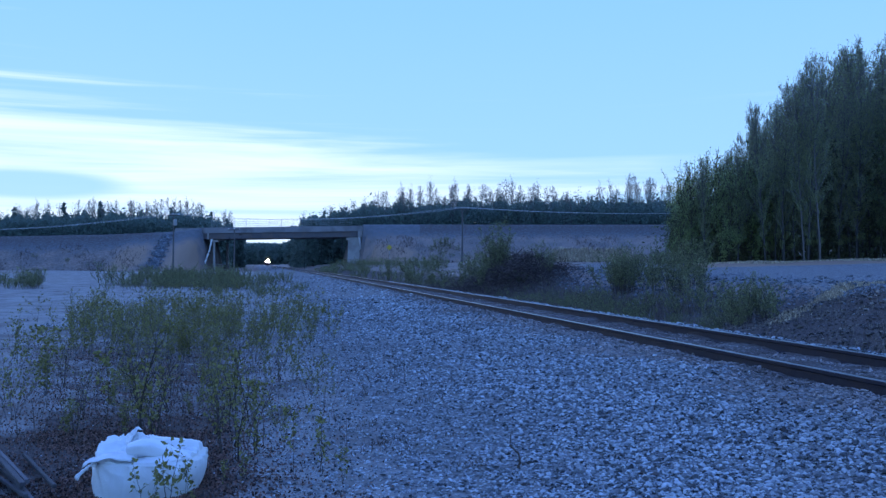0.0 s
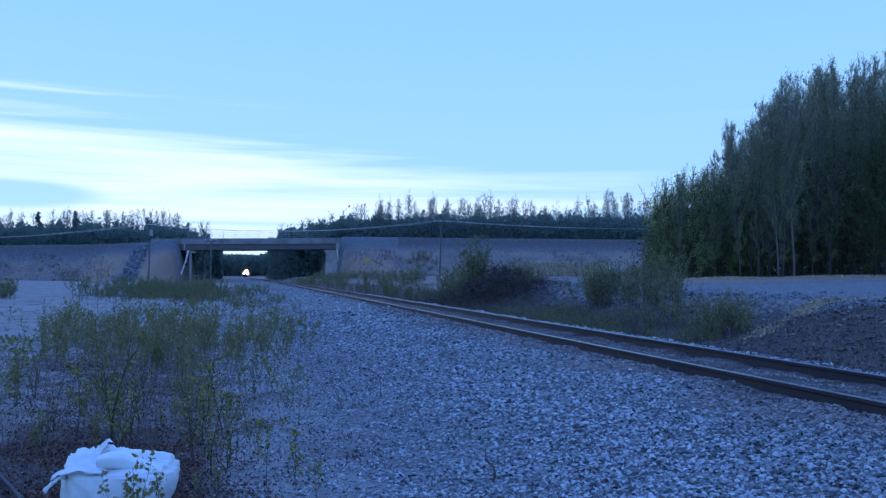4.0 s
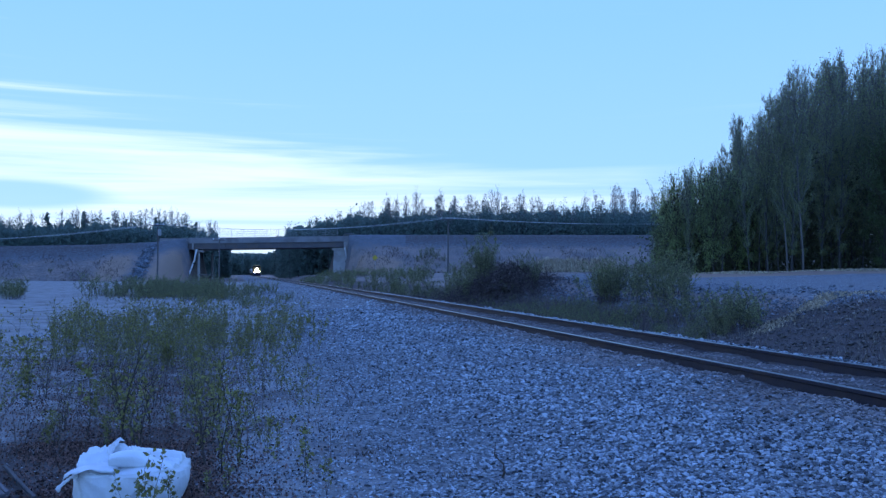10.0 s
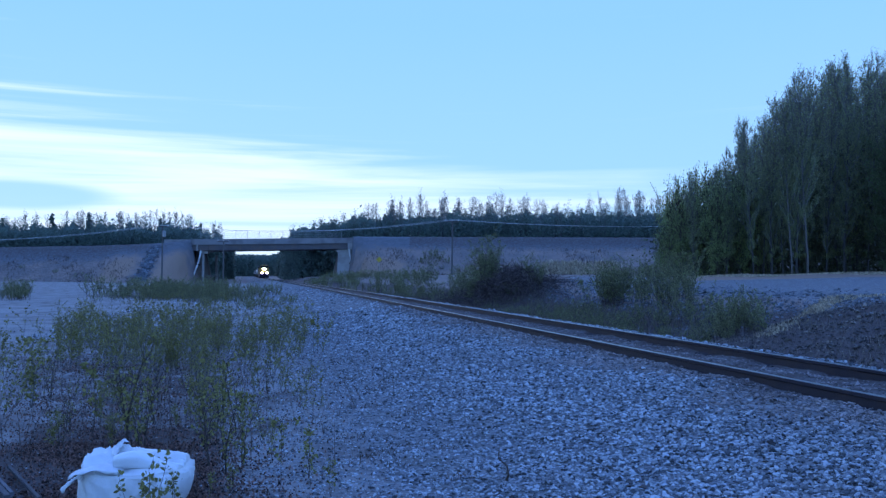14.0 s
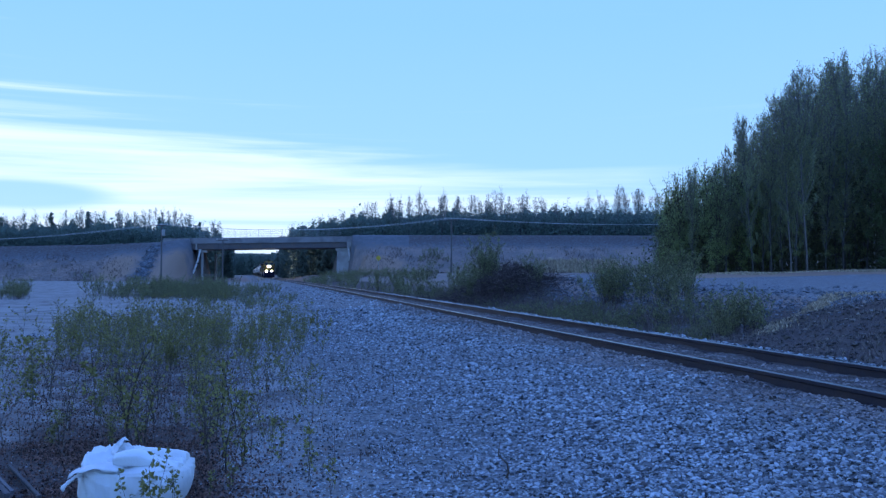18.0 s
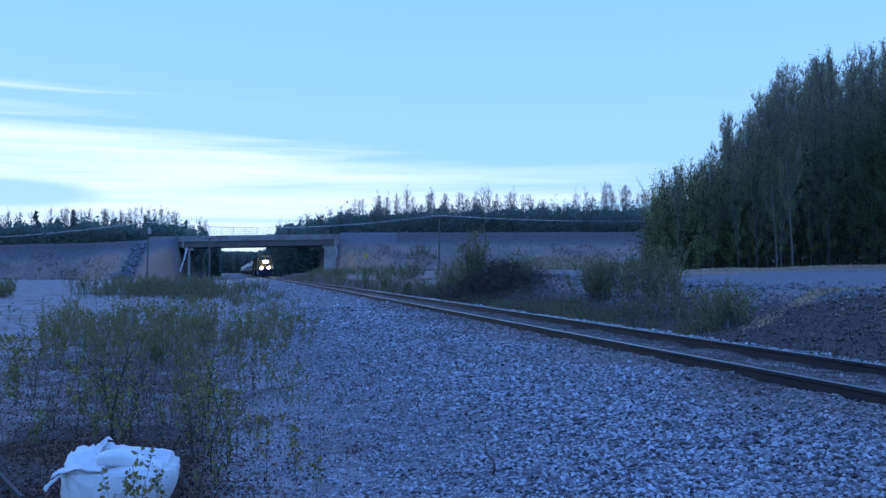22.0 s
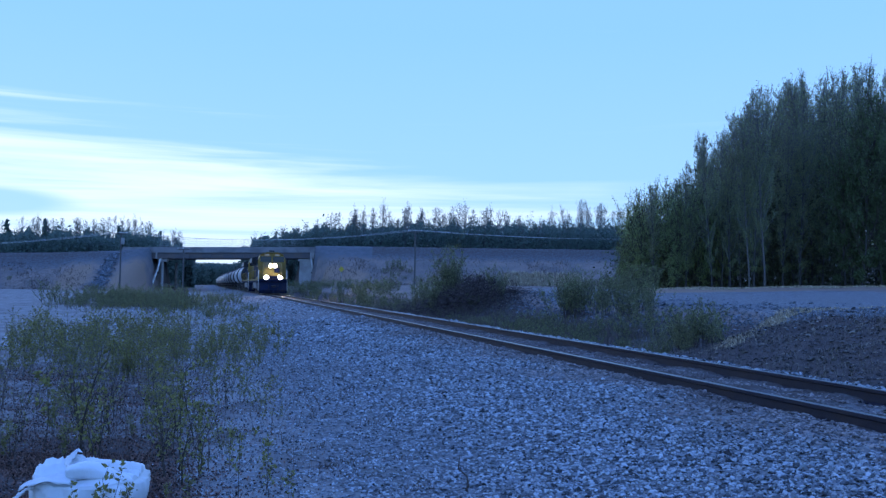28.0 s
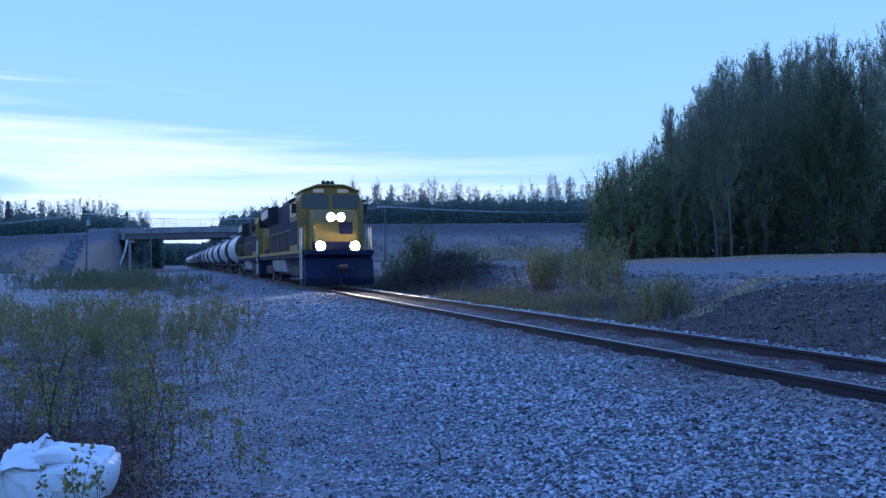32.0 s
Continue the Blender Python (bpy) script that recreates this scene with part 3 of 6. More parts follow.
    L(b1.outputs["Normal"], b2.inputs["Normal"])
    L(b2.outputs["Normal"], p.inputs["Normal"])
    return m


build_ground()


# ---- railway track ----
def build_track():
    t = thing("railway_track", "single railway track, rusty rails on dark wooden ties", "railway track", kind="structure")
    half = [(0.068, 0.0), (0.068, 0.012), (0.012, 0.03), (0.009, 0.125), (0.034, 0.137), (0.036, 0.1725)]
    for side in (-1, 1):
        sec = [(-p, q) for p, q in half] + [(p, q) for p, q in half[::-1]]
        rows = [along(a, side * 0.7525, RAIL_TOP - 0.176) for a in [-60, -30, 0] + list(range(10, 400, 10)) + [450, 500, 600, 700]]
        vs, fs = [], []
        n = len(sec)
        for r in rows:
            for p, q in sec:
                vs.append((r[0] + p * math.cos(TH), r[1] + p * math.sin(TH), r[2] + q))
        for i in range(len(rows) - 1):
            for k in range(n):
                fs.append((i * n + k, i * n + (k + 1) % n, (i + 1) * n + (k + 1) % n, (i + 1) * n + k))
        rail = part("rail", (vs, fs), M_RAIL, t, "rusty steel rail with a polished head")
        cap = [(-0.034, 0.1726), (-0.03, 0.176), (0.03, 0.176), (0.034, 0.1726)]
        vs, fs = [], []
        for r in rows:
            for p, q in cap:
                vs.append((r[0] + p * math.cos(TH), r[1] + p * math.sin(TH), r[2] + q))
        for i in range(len(rows) - 1):
            for k in range(4):
                fs.append((i * 4 + k, i * 4 + (k + 1) % 4, (i + 1) * 4 + (k + 1) % 4, (i + 1) * 4 + k))
        part("running_surface", (vs, fs), M_HEAD, rail)
    tie = bpy.data.meshes.new("tie")
    bm = box(-1.3, 1.3, -0.115, 0.115, -0.17, 0.0, 0.012)
    bm.to_mesh(tie)
    bm.free()
    tie.materials.append(M_TIE)
    plate = bpy.data.meshes.new("tie_plate")
    bm = box(-0.17, 0.17, -0.09, 0.09, 0.0, 0.012, 0.003)
    for dx in (-0.1, 0.1):
        for dy in (-0.05, 0.05):
            box(dx - 0.012, dx + 0.012, dy - 0.012, dy + 0.012, 0.012, 0.04, 0, bm)
    bm.to_mesh(plate)
    bm.free()
    plate.materials.append(M_RAIL)
    rnd = random.Random(4)
    far = []
    a = -8.0
    while a < 330:
        x, y, z = along(a, rnd.uniform(-0.04, 0.04), TIE_TOP + rnd.uniform(-0.008, 0.006))
        m = Matrix.Translation((x, y, z)) @ Matrix.Rotation(TH + rnd.uniform(-0.015, 0.015), 4, "Z")
        if a < 62:
            ob = share("tie", tie, t, m)
            for s in (-0.7525, 0.7525):
                share("tie_plate", plate, ob, Matrix.Translation((s, 0, 0)))
        else:
            vs = [tuple(m @ Vector(c)) for c in ((-1.3, -0.115, 0), (1.3, -0.115, 0), (1.3, 0.115, 0), (-1.3, 0.115, 0), (-1.3, -0.115, -0.1), (1.3, -0.115, -0.1), (1.3, 0.115, -0.1), (-1.3, 0.115, -0.1))]
            far.append((vs, [(0, 1, 2, 3), (0, 4, 5, 1), (2, 6, 7, 3)]))
        a += 0.52
    tagged(part("distant_ties", merge(far), M_TIE, t), kind="stuff")


build_track()


# ---- bridge over the track ----
def build_bridge():
    b = thing("highway_bridge", "concrete and steel highway overpass spanning the railway track", "bridge")
    y0, y1 = ROAD_Y - 6.6, ROAD_Y + 6.6
    xl, xr = -52.3, -17.5

    def top(x):
        return float(deck_line(x))

    def sloped(x0, x1, ya, yb, d0, d1):
        bm = bmesh.new()
        vs = [bm.verts.new(c) for c in [(x0, ya, top(x0) + d0), (x1, ya, top(x1) + d0), (x1, yb, top(x1) + d0), (x0, yb, top(x0) + d0),
                                        (x0, ya, top(x0) + d1), (x1, ya, top(x1) + d1), (x1, yb, top(x1) + d1), (x0, yb, top(x0) + d1)]]
        for q in ((0, 3, 2, 1), (4, 5, 6, 7), (0, 1, 5, 4), (1, 2, 6, 5), (2, 3, 7, 6), (3, 0, 4, 7)):
            bm.faces.new([vs[i] for i in q])
        return bm
    part("deck", sloped(xl, xr, y0, y1, -0.95, -0.73), M_CONC, b)
    part("parapet", sloped(xl - 6, xr + 6, y0 - 0.25, y0 - 0.02, -0.96, 0.25), M_PARA, b, "grey concrete parapet")
    part("parapet", sloped(xl - 6, xr + 6, y1 + 0.02, y1 + 0.25, -0.96, 0.25), M_PARA, b)
    for i, y in enumerate((y0 + 0.2, y0 + 3.3, y0 + 6.6, y0 + 9.9, y1 - 0.2)):
        part("girder", sloped(xl + 0.1, xr - 0.1, y - 0.16, y + 0.16, -2.15, -0.955), M_GIRD, b, "dark weathered steel girder")
        if i == 0:
            g = b.children[-1]
            part("girder_flange", sloped(xl + 0.1, xr - 0.1, y - 0.3, y + 0.3, -2.24, -2.152), M_GIRD, g)
            for k in range(15):
                xs = xl + 1.2 + k * 2.3
                part("stiffener", sloped(xs, xs + 0.05, y - 0.28, y - 0.162, -2.14, -0.97), M_GIRD, g)
    # abutments with wing walls
    for xa, xb, sgn in ((GAP[0] - 1.3, GAP[0] + 0.35, -1), (GAP[1] - 0.35, GAP[1] + 2.7, 1)):
        x = xb if sgn < 0 else xa
        if sgn < 0:
            for y in (y0 + 0.8, y1 - 0.6):
                part("column", rod([(xa + 0.7, y, -0.5), (xa + 0.7, y, top(x) - 2.9)], 0.28, 12), M_CONC, b, "round concrete column")
        else:
            part("abutment", prism([(xa, -0.5), (xb, -0.5), (xb - 0.25 * (sgn < 0), top(x) - 2.3), (xa + 0.25 * (sgn > 0), top(x) - 2.3)], "y", y0 + 0.45, y1 + 0.4), M_CONC, b, "stained concrete abutment")
        part("bearing_shelf", box(xa - 0.15, xb + 0.15, y0 + 0.3, y0 + 1.6, top(x) - 2.9, top(x) - 2.42, 0.04), M_CONC, b)
        part("back_wall", box(min(xa, xb) - 0.2 if sgn < 0 else xb - 0.6, max(xa, xb) - 2.2 if sgn < 0 else xb + 0.3, y0 - 0.2, y1 + 0.2, top(x) - 2.3, top(x) - 0.78), M_CONC, b)
        xp = xb - 1.4 if sgn > 0 else x
        foot = gz(xp + sgn * 2.6, y0 - 3.2) - 0.2
        part("drain_pipe", rod([(xp + sgn * 1.1, y0 - 0.35, top(x) - 2.3), (xp + sgn * 1.5, y0 - 0.9, top(x) - 4.8), (xp + sgn * 2.3, y0 - 1.8, max(foot, top(x) - 7.6))], 0.2, 8), M_PIPE, b, "slanting white drain pipe")
        part("pipe_clamp", box(xp + sgn * 1.55 - 0.35, xp + sgn * 1.55 + 0.35, y0 - 1.25, y0 - 0.75, top(x) - 5.5, top(x) - 5.2, 0.03), M_BLACK, b)
    # fence on the parapet over the track
    n = 13
    for k in range(n):
        x = -50.5 + k * 2.55
        part("fence_post", (lambda q: (q[0], q[1]))(rod([(x, y0 - 0.05, top(x) + 0.2), (x, y0 - 0.05, top(x) + 1.95)], 0.035, 5)), M_FENCE, b)
    for z in (0.55, 1.0, 1.45, 1.9):
        part("fence_wire", rod([(x, y0 - 0.05, top(x) + z) for x in (-50.5, -35, -19.9)], 0.022, 4), M_FENCE, b)
    vs, fs = [], []
    for k in range(150):
        for s in (-1, 1):
            x = -50.5 + k * 0.2
            q = rod([(x, y0 - 0.05, top(x) + 0.25), (min(x + 0.9, -19.9) if s > 0 else max(x - 0.9, -50.5), y0 - 0.05, top(x) + 1.9)], 0.004, 3)
            o = len(vs)
            vs += q[0]
            fs += [tuple(i + o for i in f) for f in q[1]]
    tagged(part("fence_mesh", (vs, fs), M_FENCE, b), kind="stuff")
    # carriageway
    vs, fs = [], []
    xs = [-800, -110, -96, -72, -66, -59, -54, -36, -15, -8, 0, 6, 60, 800]
    for x in xs:
        for y in (y0 + 0.4, y1 - 0.4):
            vs.append((x, y, float(road_level(x)) + 0.01))
    for i in range(len(xs) - 1):
        fs.append((2 * i, 2 * i + 2, 2 * i + 3, 2 * i + 1))
    tagged(part("highway", (vs, fs), M_ASPH), "grey asphalt highway along the top of the bank", "road", kind="structure")


build_bridge()


# ---- pole line ----
def build_pole(x, y, top_z, transformer):
    z0 = gz(x, y) - 0.3
    p = thing("utility_pole", "tall brown wooden utility pole carrying wires" + (" and a grey transformer" if transformer else ""), "utility pole", "pole line")
    part("pole", rod([(x, y, z0), (x + 0.05, y, (z0 + top_z) / 2), (x + 0.03, y, top_z)], [0.17, 0.15, 0.12], 10), M_POLE, p)
    part("crossarm", box(x - 1.2, x + 1.2, y - 0.16, y - 0.05, top_z - 0.46, top_z - 0.28, 0.01), M_POLE, p)
    for dx in (-1.1, 0.0, 1.1):
        part("insulator", rod([(x + dx, y - 0.1, top_z - 0.28), (x + dx, y - 0.1, top_z - 0.12), (x + dx, y - 0.1, top_z - 0.1), (x + dx, y - 0.1, top_z)], [0.05, 0.05, 0.13, 0.09], 8), M_PIPE, p)
    if transformer:
        part("transformer", rod([(x + 0.38, y - 0.1, top_z - 2.3), (x + 0.38, y - 0.1, top_z - 2.2), (x + 0.38, y - 0.1, top_z - 1.2), (x + 0.38, y - 0.1, top_z - 1.1)], [0.22, 0.32, 0.32, 0.22], 12), M_FENCE, p, "grey transformer can")
    return p


def sag_wire(name, a, b, sag, r, label="thin overhead power wire sagging between poles"):
    a, b = Vector(a), Vector(b)
    pts = []
    for i in range(17):
        w = i / 16
        q = a.lerp(b, w)
        q.z -= sag * 4 * w * (1 - w)
        pts.append(tuple(q))
    return tagged(part(name, rod(pts, r, 4), M_WIRE), label, "wire", "overhead wires")


POLE_R, POLE_L, POLE_B = (3.3, 150.0), (-50.6, 163.0), (-42.3, 176.0)
PR_TOP, PL_TOP = EYE + 9.65, EYE + 9.32
build_pole(*POLE_R, PR_TOP, False)
build_pole(*POLE_L, PL_TOP, True)
build_pole(*POLE_B, EYE + 7.09, False)
for dx in (-1.1, 0.0, 1.1):
    sag_wire("power_wire", (POLE_R[0] + dx, POLE_R[1] - 0.1, PR_TOP), (POLE_L[0] + dx, POLE_L[1] - 0.1, PL_TOP), 1.6, 0.02)
    sag_wire("power_wire", (POLE_R[0] + dx, POLE_R[1] - 0.1, PR_TOP), (62 + dx, 150, PR_TOP - 0.2), 1.0, 0.02)
    sag_wire("power_wire", (POLE_L[0] + dx, POLE_L[1] - 0.1, PL_TOP), (-125 + dx, 190, PL_TOP - 1.6), 1.6, 0.02)


# ---- plants ----
def leaf_quads(centres, size, rng, droop=0.0, long=1.6):
    """One small bent leaf, two triangles each side of the rib, for every centre."""
    c = np.asarray(centres, float)
    n = len(c)
    d = rng.normal(size=(n, 3))
    d[:, 2] -= droop
    d /= np.linalg.norm(d, axis=1)[:, None]
    s = np.cross(d, rng.normal(size=(n, 3)))
    s /= np.linalg.norm(s, axis=1)[:, None] + 1e-9
    w = (size * rng.uniform(0.6, 1.3, n))[:, None]
    k = np.cross(d, s) * w * 0.2
    v = np.stack([c - d * w * long * 0.5, c + s * w * 0.5 + k, c + d * w * long * 0.5, c - s * w * 0.5 + k], 1).reshape(-1, 3)
    i = np.arange(n) * 4
    f = np.stack([i, i + 1, i + 2, i + 3], 1)
    return v.tolist(), f.tolist()


def stem_path(rng, base, direction, length, n=5, bend=0.15):
    p, d = np.array(base, float), np.array(direction, float)
    d /= np.linalg.norm(d)
    pts = [tuple(p)]
    for _ in range(n - 1):
        d = d + rng.normal(size=3) * bend
        d[2] += 0.06
        d /= np.linalg.norm(d)
        p = p + d * length / (n - 1)
        pts.append(tuple(p))
    return pts


def plant(name, label, category, group, seed, height, stems, leaves, leaf_size, spread, leaf_mat, twig_mat, twigs=6, r0=0.008, lean=0.25):
    """A sapling or bush: stems from one root, twigs, and small leaves along them."""
    rng = np.random.default_rng(seed)
    t = thing(name, label, category, group)
    wood, spots = [], []
    for _ in range(stems):
        w = rng.uniform(0, 2 * math.pi)
        d = (math.cos(w) * lean * rng.uniform(0.2, 1), math.sin(w) * lean * rng.uniform(0.2, 1), 1.0)
        b = (math.cos(w) * spread * rng.uniform(0, 1), math.sin(w) * spread * rng.uniform(0, 1), -0.05)
        ln = height * rng.uniform(0.55, 1.0)
        pts = stem_path(rng, b, d, ln, 6, 0.10)
        rr = r0 * (0.6 + 0.6 * ln / height)
        wood.append(rod(pts, [rr, rr * 0.85, rr * 0.7, rr * 0.55, rr * 0.4, rr * 0.2], 3))
        for k in range(twigs):
            i = rng.integers(1, 5)
            q = np.array(pts[i]) + (np.array(pts[i + 1]) - np.array(pts[i])) * rng.uniform()
            w2 = rng.uniform(0, 2 * math.pi)
            tw = stem_path(rng, q, (math.cos(w2), math.sin(w2), rng.uniform(0.5, 1.4)), ln * rng.uniform(0.15, 0.32), 3, 0.2)
            wood.append(rod(tw, [rr * 0.45, rr * 0.3, rr * 0.12], 3))
            for _ in range(max(1, leaves // (stems * (twigs + 1)))):
                j = rng.integers(0, 2)
                spots.append(np.array(tw[j]) + (np.array(tw[j + 1]) - np.array(tw[j])) * rng.uniform() + rng.normal(size=3) * leaf_size * 0.7)
        for _ in range(max(1, leaves // (stems * (twigs + 1)))):
            j = rng.integers(2, 5)
            spots.append(np.array(pts[j]) + (np.array(pts[j + 1]) - np.array(pts[j])) * rng.uniform() + rng.normal(size=3) * leaf_size * 0.8)
    part("branchwork", merge(wood), twig_mat, t)
    part("foliage", leaf_quads(spots, leaf_size, rng, 0.2), leaf_mat, t, "small fresh green leaves")
    return t


def birch(name, label, group, seed, height, quads, leaf, width, leaf_mat, bare=0.35, limbs=34, twig_mat=None, bushy=9, thin_top=True, bark=None):
    """A slim birch or aspen: tapered trunk, rising limbs, twigs and a crown of many small clumps."""
    rng = np.random.default_rng(seed)
    t = thing(name, label, "tree", group)
    trunk = stem_path(rng, (0, 0, -0.3), (rng.normal() * 0.03, rng.normal() * 0.03, 1), height * 0.97, 9, 0.025)
    r = height * 0.005
    part("trunk", rod(trunk, [r * (1 - 0.11 * i) for i in range(9)], 7), bark or M_BARK, t, "slim birch trunk")
    wood, spots = [], []
    tp = np.array(trunk)
    for k in range(limbs):
        h = bare + (0.97 - bare) * (k / limbs) ** 0.85
        i = min(7, int(h * 8))
        q = tp[i] + (tp[i + 1] - tp[i]) * (h * 8 - i)
        w = k * 2.4 + rng.uniform(-0.5, 0.5)
        ln = width * (0.3 + 0.75 * math.sin(math.pi * ((h - bare) / (1 - bare)) ** 0.75 * 0.94 + 0.1)) * rng.uniform(0.6, 1.2)
        pts = stem_path(rng, q, (math.cos(w), math.sin(w), rng.uniform(0.9, 1.6) + 1.3 * h), ln * 1.3, 5, 0.12)
        rr = r * 0.32 * (1.1 - h)
        wood.append(rod(pts, [rr + 0.012, rr * 0.7 + 0.01, rr * 0.5 + 0.008, rr * 0.3 + 0.006, 0.005], 3))
        m = max(1, int(quads / (limbs * 4) * float(np.interp(h, [0, 0.4, 0.6, 0.8, 1], [1.6, 1.15, 0.5, 0.18, 0.1] if thin_top else [1, 1, 1, 0.8, 0.5]))))
        for j in range(4 if h < 0.5 else bushy):
            i2 = rng.integers(1, 4)
            q2 = np.array(pts[i2]) + (np.array(pts[i2 + 1]) - np.array(pts[i2])) * rng.uniform()
            w2 = rng.uniform(0, 2 * math.pi)
            tw = stem_path(rng, q2, (math.cos(w2), math.sin(w2), rng.uniform(0.9, 2.6) + 1.6 * h), ln * rng.uniform(0.35, 0.75), 3, 0.2)
            wood.append(rod([tw[0], tw[2]], [0.016, 0.006], 3))
            e = np.array(tw)
            s = rng.uniform(0.2, 1, m)[:, None] * 2
            lo = np.minimum(s.astype(int), 1)[:, 0]
            c = e[lo] + (e[lo + 1] - e[lo]) * (s - lo[:, None])
            spots.append(c + rng.normal(size=(m, 3)) * leaf * 1.3)
    part("branchwork", merge(wood), twig_mat or M_HAZEL, t)
    part("crown", leaf_quads(np.concatenate(spots), leaf, rng, 0.3), leaf_mat, t, "thin spring crown of small leaves")
    return t


def spruce(name, label, group, seed, height, width, per, leaf_mat, size=0.3):
    rng = np.random.default_rng(seed)
    t = thing(name, label, "tree", group)
    part("trunk", rod([(0, 0, -0.3), (0.05, 0, height * 0.5), (0, 0.03, height)], [height * 0.011, height * 0.006, 0.015], 6), M_TWIG, t)
    spots, wood = [], []
    z = height * 0.08
    while z < height * 0.985:
        f = 1 - z / height
        n = 5 + int(5 * f)
        for k in range(n):
            w = rng.uniform(0, 2 * math.pi)
            ln = width * f ** 0.8 * rng.uniform(0.65, 1.1) + 0.12
            d = np.array([math.cos(w), math.sin(w), -0.18])
            b = np.array([0, 0, z])
            wood.append(rod([tuple(b), tuple(b + d * ln)], [0.02, 0.006], 3))
            m = max(2, int(per * ln))
            s = rng.uniform(0.1, 1.0, m)[:, None]
            spots.append(b + d * ln * s + rng.normal(size=(m, 3)) * np.array([0.16, 0.16, 0.1]) * (0.5 + f))
        z += height * 0.028 + 0.05
    part("branchwork", merge(wood), M_TWIG, t)
    part("crown", leaf_quads(np.concatenate(spots), size, rng, 0.4, 1.9), leaf_mat, t, "dark needled crown")
    return t


def place(src, x, y, rz, s=1.0, dz=0.0):
    m = Matrix.Translation((x, y, gz(x, y) + dz)) @ Matrix.Rotation(rz, 4, "Z")
    ob = copy_thing(src, m)
    ob.scale = (s, s, s)
    return ob


def discard(ob):
    for o in (*ob.children_recursive, ob):
        bpy.data.objects.remove(o)


def grown_together(name, label, sources, spots):
    """Many plants of a kind as one mesh: stems and leaves of each source, set at (x, y, turn, scale)."""
    vs, fs, mats, count = [], [], [], 0
    rnd = random.Random(len(spots))
    for x, y, turn, k in spots:
        src = rnd.choice(sources)
        m = np.array(Matrix.Translation((x, y, gz(x, y))) @ Matrix.Rotation(turn, 4, "Z"))
        for i, child in enumerate(sorted(src.children, key=lambda c: c.name)):
            me = child.data
            co = np.empty(len(me.vertices) * 3)
            me.vertices.foreach_get("co", co)
            co = co.reshape(-1, 3) * k @ m[:3, :3].T + m[:3, 3]
            faces = [tuple(v + count for v in p.vertices) for p in me.polygons]
            vs += co.tolist()
            fs += faces
            mats += [i] * len(faces)
            count += len(co)
    me = bpy.data.meshes.new(name)
    me.from_pydata(vs, [], fs)
    for child in sorted(sources[0].children, key=lambda c: c.name):
        me.materials.append(child.data.materials[0])
    me.polygons.foreach_set("material_index", mats)
    return tagged(new(name, me), label, "scrub", kind="stuff")


